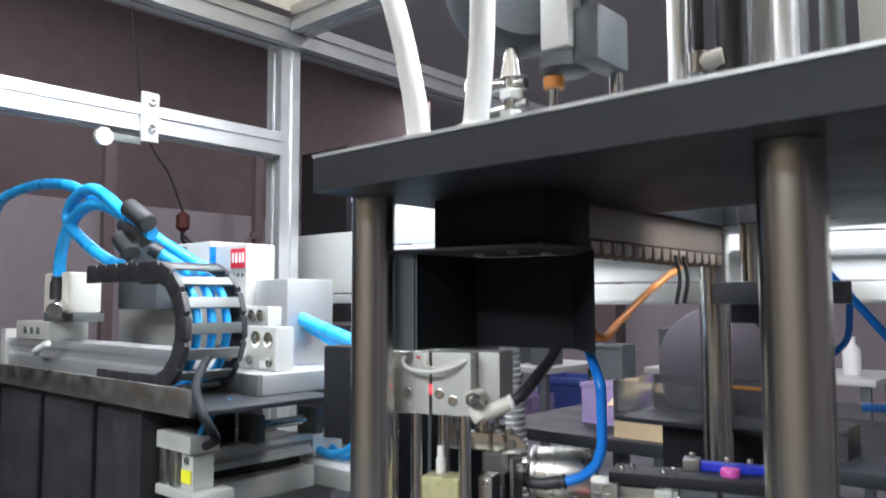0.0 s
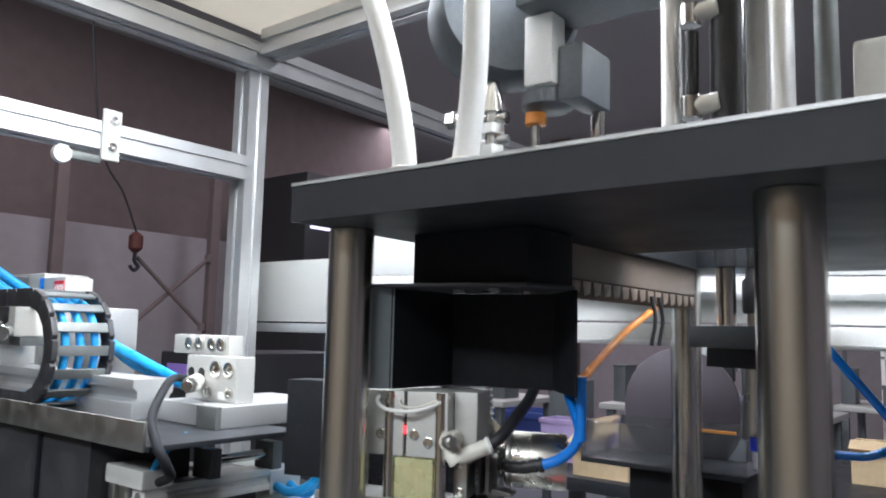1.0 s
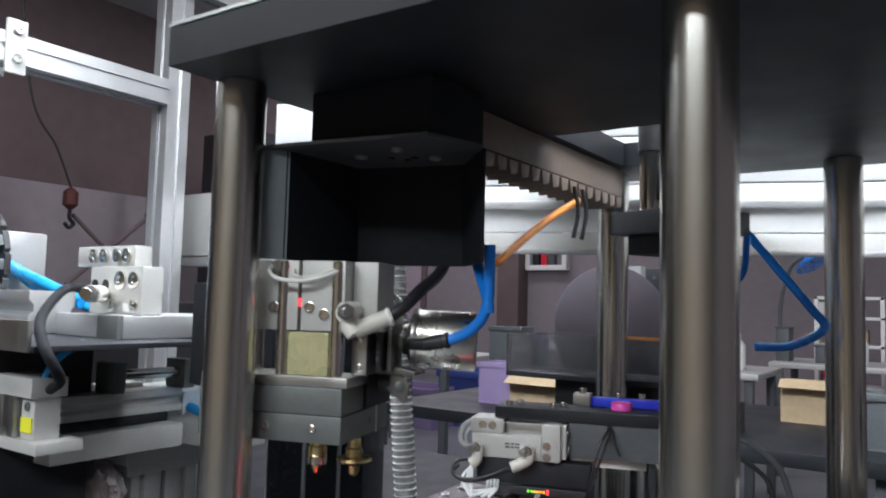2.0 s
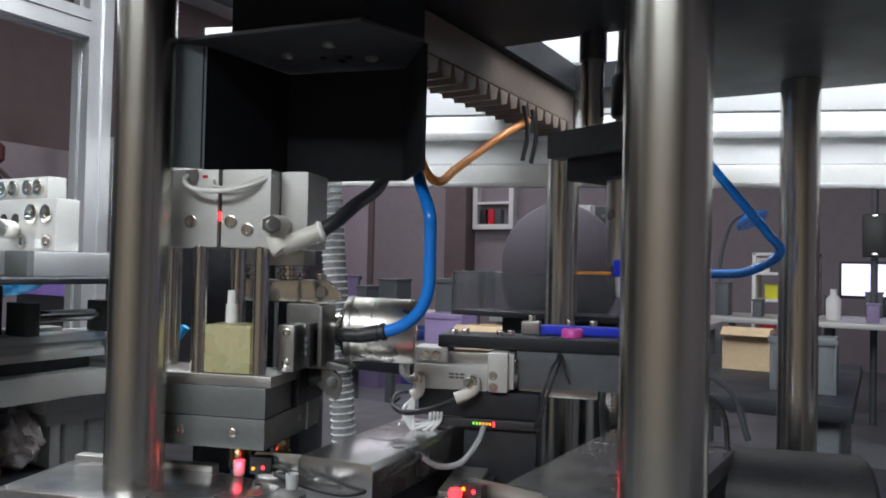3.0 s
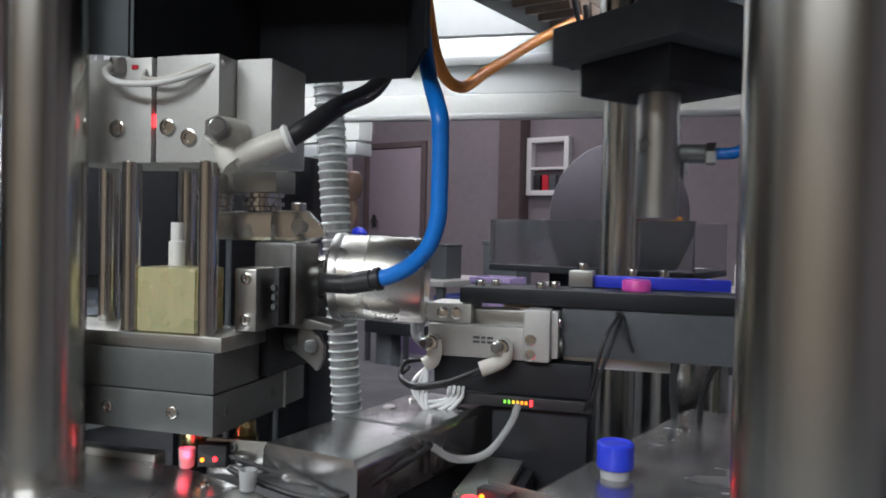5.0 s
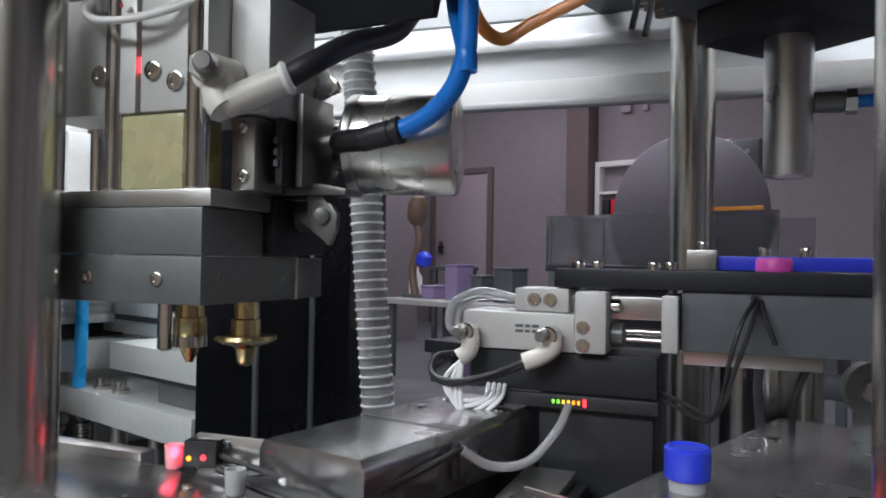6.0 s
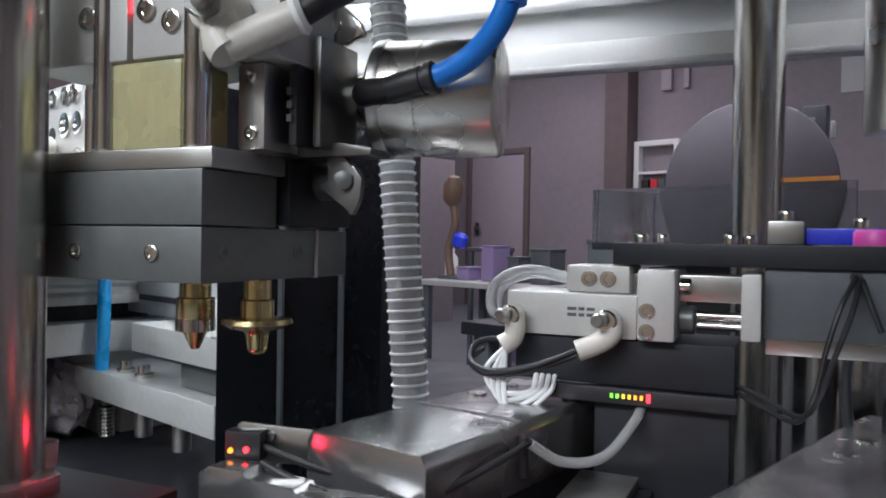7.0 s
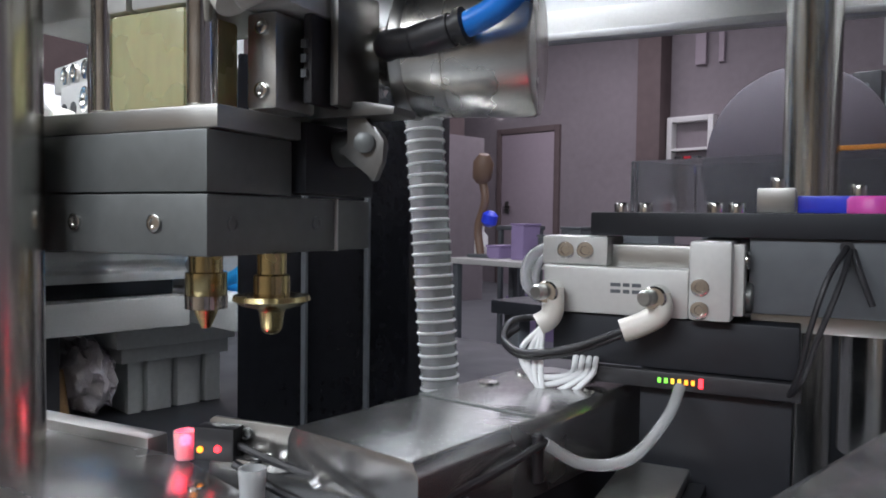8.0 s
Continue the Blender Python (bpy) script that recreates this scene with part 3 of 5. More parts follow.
    can = part("can", lathe([(0, 0.0120), (0.003, 0.0180), (0.006, 0.0192), (0.019, 0.0192), (0.0193, 0.0187), (0.0198, 0.0187), (0.0201, 0.0192), (0.0435, 0.0192), (0.0445, 0.0186), (0.0447, 0.0178), (0.0447, 0.0001)], (0.0855, 0.0760, 0.9185), (1, 0.2, -0.02), 48), M["can"], h, "polished stainless can lying on its side")
    part("can_clamp", lathe([(0, 0.0196), (0.003, 0.0200), (0.004, 0.0196)], (0.0890, 0.0772, 0.9184), (1, 0.2, -0.02), 40), M["brushed"], can)
    w = part("wing_nut", lathe([(-0.006, 0.0045), (0.0, 0.0030), (0.0022, 0.0030), (0.0026, 0.0022)], (0.0872, 0.0560, 0.8895), (0.35, -0.94, 0), 20), M["dark"], h)
    part("wing", prism([(0.0800, 0.9000), (0.0825, 0.9022), (0.0850, 0.8995), (0.0862, 0.8965), (0.0905, 0.8940), (0.0935, 0.8900), (0.0930, 0.8840), (0.0905, 0.8788), (0.0890, 0.8785), (0.0865, 0.8825), (0.0785, 0.8862), (0.0775, 0.8885), (0.0822, 0.8890), (0.0810, 0.8940)], 1, 0.0558, 0.0584, 0.0008), M["gun"], w)
    part("hub", rod((0.0850, 0.0645, 0.8895), (0.0660, 0.0720, 0.8895), 0.0056), M["dark"], h)
    part("lower_bracket", box(0.0560, 0.0690, 0.0525, 0.0900, 0.8750, 0.8962, 0.001), M["plate"], h)
    # black push-in fitting for the blue hose
    part("push_fitting", lathe([(0, 0.0036), (0.0008, 0.0044), (0.0120, 0.0046), (0.0122, 0.0040), (0.0138, 0.0040), (0.0140, 0.0050), (0.0160, 0.0050), (0.0166, 0.0040)], (0.1030, 0.0548, 0.9164), (1, 0.02, 0.20), 24), M["black"], h)
    part("fitting_elbow", tube([(0.0925, 0.0640, 0.9170), (0.0945, 0.0560, 0.9166), (0.1040, 0.0549, 0.9166)], 0.0042, 14, 6), M["black"], h)
    part("blue_hose", tube([(0.1170, 0.0550, 0.9192), (0.1230, 0.0549, 0.9208), (0.1315, 0.0540, 0.9250), (0.1400, 0.0520, 0.9330), (0.1440, 0.0515, 0.9440), (0.1446, 0.0515, 0.9560), (0.1446, 0.0515, 0.9785)], 0.0035, 16, 10), M["blue"], h, "bright blue air hose")
    # brass nozzles
    part("flanged_nozzle", lathe([(0, 0.0042), (0.006, 0.0042), (0.0065, 0.0052), (0.0120, 0.0052), (0.0122, 0.0108), (0.0136, 0.0112), (0.0152, 0.0085), (0.0162, 0.0044), (0.0172, 0.0036), (0.0215, 0.0031), (0.0230, 0.0024), (0.0236, 0.0012)], (0.0626, 0.0450, 0.8576), (0, 0, -1), 36), M["brass"], h, "turned brass nozzle with a wide flange")
    part("nozzle", lathe([(0, 0.0050), (0.0065, 0.0050), (0.0068, 0.0062), (0.0135, 0.0062), (0.0160, 0.0045), (0.0200, 0.0030), (0.0236, 0.0014)], (0.0373, 0.0450, 0.8576), (0, 0, -1), 32), M["brass"], h, "slim turned brass nozzle")
    part("nozzle_sleeve", lathe([(0, 0.0064), (0.004, 0.0064)], (0.0373, 0.0450, 0.8440), (0, 0, -1), 24), M["steel"], h)
    return h


HEAD = lift_head()

bh = thing("blue_hose", (0.12, 0.08, 1.02), "bright blue air hose looping down from the guard", "hose")
part("hose", tube([(0.1200, 0.098, 1.000), (0.1260, 0.086, 0.980), (0.1330, 0.072, 0.9640), (0.1405, 0.0575, 0.9520), (0.1440, 0.0518, 0.9440), (0.1444, 0.0515, 0.9370)], 0.0036, 16, 12), M["blue"], bh)
oc = thing("orange_cable", (0.13, 0.2, 1.03), "orange cable slung from the drag chain to the guard", "cable", turned=False)
part("cable", tube([(0.100, 0.270, 1.030), (0.090, 0.235, 1.010), (0.085, 0.19, 0.985), (0.083, 0.165, 0.972), (0.079, 0.150, 0.985), (0.076, 0.14, 1.03)], 0.0030, 12), M["orange"], oc)


HX, HY = 0.0500, 0.172


def corrugated_hose():
    c = thing("corrugated_hose", (0.02, 0.22, 0.79), "clear corrugated extraction hose rising behind the station", "hose")
    p0, p1 = Vector((HX + 0.0060, HY, 0.770)), Vector((HX - 0.0180, HY, 1.06))
    d = (p1 - p0).normalized()
    h = (p1 - p0).length
    part("sleeve", tube([p0, p0 + d * h * 0.5, p1], 0.0084, 24, 6), M["clear"], c)
    n = 58
    for i in range(n):
        part("rib", lathe([(-0.0007, 0.0084), (-0.0003, 0.0090), (0.0003, 0.0090), (0.0007, 0.0084)], p0 + d * (h * (i + 0.5) / n), d + Vector((0, 0.0, 0.0)), 24), M["coil"], c)
    return c


corrugated_hose()


# ---- transfer slide with its arm ----
def transfer_slide():
    t = thing("transfer_slide", (0.175, 0.14, 0.70), "pneumatic slide on a black pillar with a lit sensor row", "pneumatic slide")
    y = 0.1234
    part("pillar", box(0.1517, 0.1985, y + 0.004, y + 0.036, 0.70, 0.8190, 0.0008), M["plate"], t)
    part("base_block", box(0.1215, 0.2000, y + 0.002, y + 0.038, 0.8195, 0.8362, 0.0008), M["plate"], t)
    b = part("cylinder_body", box(0.1184, 0.1672, y, y + 0.030, 0.8366, 0.8525, 0.0010), M["alu_white"], t)
    for x0, w in ((0.1420, 0.0034), (0.1462, 0.0022), (0.1492, 0.0030)):
        for z in (0.8462, 0.8440):
            part("print_bar", box(x0, x0 + w, y - 0.0002, y + 0.0004, z, z + 0.0012, 0), M["guard_grey"], b)
    e = part("end_plate", box(0.1676, 0.1806, y - 0.0035, y + 0.030, 0.8368, 0.8622, 0.0016), M["alu_white"], t)
    screws(e, [(0.1712, y - 0.0035, 0.8403), (0.1712, y - 0.0035, 0.8475)], (0, -1, 0), 0.0028, 0.0006)
    part("stop_screw", rod((0.1806, y + 0.006, 0.8560), (0.1850, y + 0.006, 0.8560), 0.0030), M["steel"], t)
    part("piston_sleeve", rod((0.1806, y + 0.010, 0.8440), (0.1860, y + 0.010, 0.8440), 0.0052), M["dark"], t)
    for x in (0.1225, 0.1580):
        f = part("port_fitting", rod((x, y, 0.8437), (x, y - 0.0095, 0.8437), 0.0040), M["steel"], t, "ivory elbow on a chrome port")
        part("port_screw", rod((x - 0.001, y - 0.0095, 0.8439), (x - 0.0022, y - 0.0135, 0.8440), 0.0026), M["brushed"], f)
        part("elbow", tube([(x + 0.001, y - 0.0055, 0.8450), (x + 0.0015, y - 0.006, 0.8390), (x + 0.0005 if x < 0.14 else x - 0.004, y - 0.0065, 0.8350), (x - 0.003 if x < 0.14 else x - 0.010, y - 0.008, 0.8325)], 0.0038, 14, 6), M["ivory"], f)
    # sensor amplifier with its row of lamps
    a = part("amplifier", box(0.1330, 0.2010, y - 0.0010, y + 0.0035, 0.8135, 0.8192, 0.0008), M["black"], t)
    for i, m in enumerate(("led_green", "led_green", "led_yellow", "led_yellow", "led_amber", "led_amber")):
        x = 0.1585 + i * 0.0021
        part("lamp", box(x, x + 0.0010, y - 0.0016, y - 0.0010, 0.8157, 0.8172, 0), M[m], a, "lit lamp")
    part("end_lamp", box(0.1713, 0.1726, y - 0.0017, y - 0.0010, 0.8150, 0.8180, 0), M["led_red"], a, "lit red lamp")
    # hoses and leads
    for k in range(4):
        dz, dx = 0.0030 * k, 0.0024 * k
        part("clear_hose", tube([(0.1210, y - 0.008, 0.8320), (0.1150 + dx, y - 0.012, 0.8240 - dz), (0.1190 + dx, y - 0.012, 0.8160 - dz), (0.1300 + dx, y - 0.006, 0.8160), (0.1300 + dx, y + 0.002, 0.8210)], 0.0010, 10), M["coil"], t)
    part("black_hose", tube([(0.1480, y - 0.009, 0.8325), (0.1340, y - 0.015, 0.8270), (0.1180, y - 0.016, 0.8240), (0.1080, y - 0.010, 0.8265), (0.1085, y - 0.004, 0.8325), (0.118, y + 0.002, 0.834)], 0.0012, 10), M["black"], t)
    part("black_hose", tube([(0.1480, y - 0.009, 0.8310), (0.1330, y - 0.014, 0.8250), (0.1170, y - 0.014, 0.8222), (0.1070, y - 0.008, 0.8255), (0.1100, y - 0.002, 0.8300)], 0.0010, 10), M["black"], t)
    part("loop_hose", tube([(0.1180, y + 0.010, 0.8380), (0.1080, y + 0.012, 0.8440), (0.1090, y + 0.014, 0.8545), (0.1220, y + 0.014, 0.8600), (0.1400, y + 0.014, 0.8570)], 0.0022, 12), M["clear"], t)
    part("loop_hose", tube([(0.1200, y + 0.012, 0.8360), (0.1110, y + 0.014, 0.8430), (0.1120, y + 0.016, 0.8530), (0.1240, y + 0.016, 0.8580), (0.1400, y + 0.016, 0.8560)], 0.0016, 10), M["clear"], t)
    return t


transfer_slide()
ARM_IN = -0.024


def transfer_arm():
    y = 0.1234
    a = thing("cap_transfer", (0.2, 0.14, 0.839), "dark grey cap carrier carried on the slide rods", "cap carrier")
    k = part("slide_block", box(0.1404, 0.1638, y + 0.004, y + 0.028, 0.8527, 0.8627, 0.0010), M["alu_white"], a)
    screws(k, [(0.1490, y + 0.004, 0.8578), (0.1560, y + 0.004, 0.8578)], (0, -1, 0), 0.0030, 0.0006)
    part("slide_rail", box(0.1638, 0.2040, y + 0.010, y + 0.026, 0.8505, 0.8600, 0.0006), M["brushed"], a)
    tp = part("top_plate", box(0.1570, 0.2900, y + 0.006, y + 0.040, 0.8632, 0.8712, 0.0008), M["plate"], a)
    part("arm_block", box(0.2085, 0.2900, y + 0.008, y + 0.036, 0.8390, 0.8632, 0.0008), M["guard_grey"], a)
    part("rod_plate", box(0.2015, 0.2078, y + 0.001, y + 0.030, 0.8385, 0.8612, 0.0008), M["alu_white"], a)
    for z in (0.8420, 0.8455):
        part("piston_rod", rod((0.1700, y + 0.012, z), (0.2020, y + 0.012, z), 0.0016), M["steel"], a)
    part("foot_bracket", box(0.2090, 0.2600, y + 0.014, y + 0.034, 0.8330, 0.8390, 0.0006), M["brushed"], a)
    screws(tp, [(0.1660, y + 0.014, 0.8712), (0.1725, y + 0.022, 0.8712), (0.1970, y + 0.014, 0.8712), (0.2030, y + 0.022, 0.8712)], (0, 0, 1), 0.0026, 0.0034)
    s = part("cable_eye", lathe([(0, 0.0020), (0.0006, 0.0020)], (0.2360, y + 0.008, 0.8610), (0, -1, 0), 16), M["black"], a)
    part("sensor_lead", tube([(0.2360, y + 0.007, 0.8610), (0.2310, y - 0.004, 0.8520), (0.2270, y - 0.006, 0.8380), (0.2240, y - 0.004, 0.8230), (0.2190, y + 0.002, 0.8130), (0.2070, y + 0.008, 0.8165), (0.1960, y + 0.010, 0.8215)], 0.0009, 8), M["black"], a)
    part("sensor_lead", tube([(0.2370, y + 0.007, 0.8600), (0.2340, y - 0.004, 0.8500), (0.2290, y - 0.007, 0.8350), (0.2250, y - 0.005, 0.8220), (0.2200, y + 0.001, 0.8150), (0.2090, y + 0.006, 0.8190), (0.1960, y + 0.010, 0.8235)], 0.0009, 8), M["black"], a)
    part("sensor_lead", tube([(0.2378, y + 0.0075, 0.8600), (0.2400, y + 0.001, 0.8520), (0.2430, y + 0.002, 0.8440)], 0.0009, 8), M["black"], a)
    # carrier with caps
    part("carrier_end", box(0.2088, 0.2210, y + 0.030, y + 0.045, 0.8715, 0.8800, 0.0005), M["brushed"], a)
    part("cap_tray", box(0.2214, 0.2880, y + 0.034, y + 0.045, 0.8716, 0.8775, 0.0005), M["cap_blue"], a, "blue cap tray")
    screws(a, [(0.2150, y + 0.038, 0.8800), (0.2400, y + 0.042, 0.8775), (0.2560, y + 0.042, 0.8775)], (0, 0, 1), 0.0026, 0.0040)
    part("pink_cap", lathe([(0, 0.0070), (0.0045, 0.0070), (0.0055, 0.0062)], (0.2430, y + 0.024, 0.8714), (0, 0, 1), 28), M["cap_pink"], a, "translucent pink cap")
    return a


ARM = transfer_arm()


# ---- shuttle with its cover ----
def shuttle():
    s = thing("shuttle", (0.115, 0.09, 0.70), "satin steel covered shuttle track with a red sensor", "shuttle", turn=-13)
    # own axes: x across, y along, from the base
    c = part("cover", prism([(-0.0235, 0.1085), (-0.0215, 0.1120), (0.0215, 0.1120), (0.0235, 0.1085), (0.0235, 0.090), (-0.0235, 0.090)], 1, -0.050, 0.070, 0.0006), M["cover"], s)
    part("side_skirt", box(-0.0225, 0.0225, -0.049, 0.070, 0.0, 0.0895, 0.0006), M["plate"], s)
    part("cover_joint", box(-0.0216, 0.0216, 0.0015, 0.0025, 0.1119, 0.1124, 0), M["dark"], s)
    for x, yy in ((-0.014, 0.052), (0.006, 0.060), (0.018, 0.045), (-0.015, 0.030)):
        part("countersunk_screw", lathe([(0, 0.0040), (0.0006, 0.0036)], (x, yy, 0.1120), (0, 0, 1), 20), M["steel"], c)
    part("cable", tube([(-0.030, -0.062, 0.103), (-0.012, -0.060, 0.099), (0.008, -0.056, 0.0965), (0.020, -0.048, 0.0985), (0.0262, -0.020, 0.1040), (0.0265, 0.0, 0.1065)], 0.0012, 8), M["black"], s)
    part("cable_tie", rod((0.0255, -0.002, 0.095), (0.0255, -0.002, 0.109), 0.0016), M["black"], s)
    part("grey_hose", tube([(0.0265, 0.0, 0.1060), (0.032, 0.012, 0.0985), (0.040, 0.026, 0.0985), (0.044, 0.042, 0.1080), (0.044, 0.052, 0.116)], 0.0018, 12), M["clear"], s)
    return s


SHUTTLE = shuttle()


def sensor_bracket():
    b = thing("sensor_bracket", (0.075, 0.045, 0.80), "black sensor on a rounded steel bracket with red lamps", "sensor", turn=14)
    o = [(-0.018, 0), (0.0270, 0), (0.0270, 0.0062), (0.0258, 0.0085), (0.0230, 0.0100), (-0.0165, 0.0125), (-0.018, 0.0115)]
    part("bracket", prism(o, 1, 0.0022, 0.0036, 0.0003), M["brushed"], b, "", False)
    e = part("sensor", box(-0.0192, -0.0075, -0.004, 0.0020, 0.0020, 0.0110, 0.0006), M["black"], b, "", False)
    part("lamp", lathe([(0, 0.0009), (0.0006, 0.0008)], (-0.0172, -0.004, 0.0050), (0, -1, 0), 14), M["led_amber"], e, "lit amber lamp", False)
    part("lamp", lathe([(0, 0.0010), (0.0006, 0.0009)], (-0.0120, -0.004, 0.0055), (0, -1, 0), 14), M["led_red"], e, "lit red lamp", False)
    part("screw", socket_screw((-0.0065, 0.0022, 0.0085), (0, -1, 0), 0.0016, 0.0014), M["dark"], b, "", False)
    part("cable", tube([(-0.0075, -0.001, 0.0060), (0.004, -0.003, 0.0030), (0.018, -0.004, 0.0), (0.028, -0.003, -0.0012), (0.042, 0.0, -0.0005)], 0.0011, 8), M["black"], b, "", False)
    return b


SENSOR = sensor_bracket()


def fixture():
    f = thing("vial_fixture", (0.085, 0.02, 0.70), "machined steel vial nest at the end of the track", "fixture")
    o = [(0.0560, 0.8005), (0.0600, 0.8030), (0.0720, 0.8030), (0.0735, 0.8008), (0.0900, 0.8008), (0.0910, 0.7990), (0.1200, 0.7990), (0.1200, 0.790), (0.0560, 0.790)]
    part("jaw", prism(o, 1, 0.0265, 0.0365, 0.0004), M["cover"], f)
    part("body", box(0.052, 0.124, 0.0275, 0.0365, 0.70, 0.7898, 0.0008), M["dark"], f)
    part("stand", box(-0.02, 0.045, -0.01, 0.03, 0.70, 0.7930, 0.0008), M["plate"], f)
    screws(f, [(0.108, 0.0265, 0.795), (0.116, 0.0265, 0.795)], (0, -1, 0), 0.0018, 0.0008, M["dark"])
    return f


fixture()


def vial(base, lit, label):
    v = thing("vial", base, label, "vial", "vials")
    x, y, z = base
    if lit:
        part("tube", lathe([(0, 0.0026), (0.0006, 0.0030), (0.0080, 0.0034), (0.0080, 0.0028), (0.001, 0.0024)], base, (0, 0, 1), 24), M["frost"], v)
    else:
        part("tube", lathe([(0, 0.0042), (0.001, 0.0052), (0.014, 0.0062)], base, (0, 0, 1), 28), M["frost"], v)
        part("cap", lathe([(0.0141, 0.0072), (0.0146, 0.0076), (0.0240, 0.0076), (0.0248, 0.0068), (0.0248, 0.0056), (0.0242, 0.0050), (0.0242, 0.0001)], base, (0, 0, 1), 36), M["cap_blue"], v, "bright blue screw cap")
    return v


VIAL_LIT = vial((0.0450, 0.0290, 0.7992), True, "small frosted vial glowing red in the sensor light")
VIAL_NEXT = vial((0.0830, 0.0130, 0.7992), True, "small frosted vial on the sliding carrier plate")
CARRIER_BASE = (0.02, 0.0, 0.7932)


def carrier():
    c = thing("vial_carrier", CARRIER_BASE, "satin steel carrier plate sliding in with two vials", "carrier plate")
    part("plate", prism([(-0.06, 0.030), (0.030, 0.0305), (0.0430, 0.0300), (0.0920, 0.0110), (0.0920, -0.028), (-0.06, -0.028)], 2, 0.7932, 0.7990, 0.0006), M["cover"], c)
    part("rear_bar", box(-0.06, 0.028, 0.0308, 0.0390, 0.7932, 0.8020, 0.0012), M["brushed"], c)
    part("screw", lathe([(0, 0.0022), (0.0005, 0.0020)], (0.0640, 0.0140, 0.7990), (0, 0, 1), 18), M["steel"], c)
    return c


CARRIER = carrier()
VIAL_BASE = (0.2145, 0.080, 0.7885)
VIAL_CAP = vial(VIAL_BASE, False, "frosted vial with a bright blue cap")


def second_track():
    s = thing("outfeed_track", (0.2340, 0.102, 0.70), "satin steel outfeed track cover with a red sensor", "track cover", turn=-20)
    part("cover", prism([(-0.0300, 0.0970), (-0.0270, 0.0985), (0.0600, 0.0985), (0.0600, 0.0880), (-0.0300, 0.0880)], 1, -0.085, 0.120, 0.0006), M["cover"], s, "", False)
    part("skirt", box(-0.0285, 0.06, -0.084, 0.118, 0.0, 0.0878, 0.0006), M["plate"], s, "", False)
    for yy in (0.045, 0.07):
        part("countersunk_screw", lathe([(0, 0.0040), (0.0006, 0.0036)], (-0.015, yy, 0.0985), (0, 0, 1), 20), M["steel"], s, "", False)
    b = part("sensor_plate", prism([(-0.034, 0.0985), (0.012, 0.0985), (0.012, 0.104), (0.008, 0.107), (-0.034, 0.108)], 1, -0.0885, -0.0868, 0.0003), M["brushed"], s, "", False)
    e = part("sensor", box(-0.035, -0.022, -0.0945, -0.0886, 0.0985, 0.1065, 0.0005), M["black"], s, "", False)
    part("lamp", lathe([(0, 0.0011), (0.0006, 0.0010)], (-0.0325, -0.0945, 0.1035), (0, -1, 0), 12), M["led_amber"], e, "", False)
    part("lamp", lathe([(0, 0.0011), (0.0006, 0.0010)], (-0.0265, -0.0945, 0.1030), (0, -1, 0), 12), M["led_red"], e, "", False)
    # Vial tip, no lamp: the red sensor light on it is put in as glow.
    part("nest_vial_tip", lathe([(0, 0.0032), (0.004, 0.0036), (0.006, 0.0030)], (-0.034, -0.100, 0.0985), (0, 0, 1), 20), M["led_red"], s, "red lit vial tip", False)
    part("nest", box(-0.045, 0.03, -0.115, -0.0950, 0.06, 0.0983, 0.0006), M["brushed"], s, "", False)
    return s


second_track()


# ---- press head on the right ----
def press_head():
    p = thing("punch_press", (0.2115, 0.09, 0.8090), "dark grey punch press on chrome and black rods", "press", turn=PRESS_TURN)
    x, y = 0.0, 0.0
    part("punch", lathe([(0, 0.0070), (0.0006, 0.0090), (0.004, 0.0093), (0.0560, 0.0093)], (x, y, 0), (0, 0, 1), 36), M["brushed"], p)
    part("lower_block", box(-0.026, 0.026, -0.024, 0.026, 0.0560, 0.0710, 0.0008), M["plate"], p)
    part("press_plate", box(-0.037, 0.037, -0.032, 0.038, 0.0712, 0.0885, 0.0008), M["guard_grey"], p)
    for dx, dy in ((-0.0157, -0.0118), (0.0095, 0.0217)):
        part("guide_rod", rod((dx, dy, 0.0885), (dx, dy, 0.136), 0.0078, 28), M["steel"], p)
        part("rod_sleeve", rod((dx, dy, 0.136), (dx, dy, 0.40), 0.0090, 28), M["black"], p)
    part("piston_rod", rod((0, 0.006, 0.130), (0, 0.006, 0.40), 0.0078, 28), M["steel"], p)
    part("float_joint", lathe([(0, 0.0105), (0.002, 0.0115), (0.026, 0.0115), (0.029, 0.0090), (0.036, 0.0085)], (0, 0.006, 0.0990), (0, 0, 1), 28), M["black"], p)
    part("joint_nut", lathe([(0, 0.0085), (0.0103, 0.0085)], (0, 0.006, 0.0886), (0, 0, 1), 6), M["steel"], p)
    e = part("side_fitting", rod((0.0060, 0.0070, 0.030), (0.0150, 0.0140, 0.0295), 0.0042), M["dark"], p)
    part("fitting_nut", lathe([(0, 0.0052), (0.004, 0.0052)], (0.0150, 0.0140, 0.0295), (0.8, 0.6, 0), 6), M["brushed"], e)
    part("lead", tube([(0.0180, 0.0165, 0.0295), (0.026, 0.0230, 0.031), (0.033, 0.0350, 0.044), (0.0335, 0.0395, 0.0705)], 0.0026, 10), M["blue"], e)
    return p


PRESS = press_head()


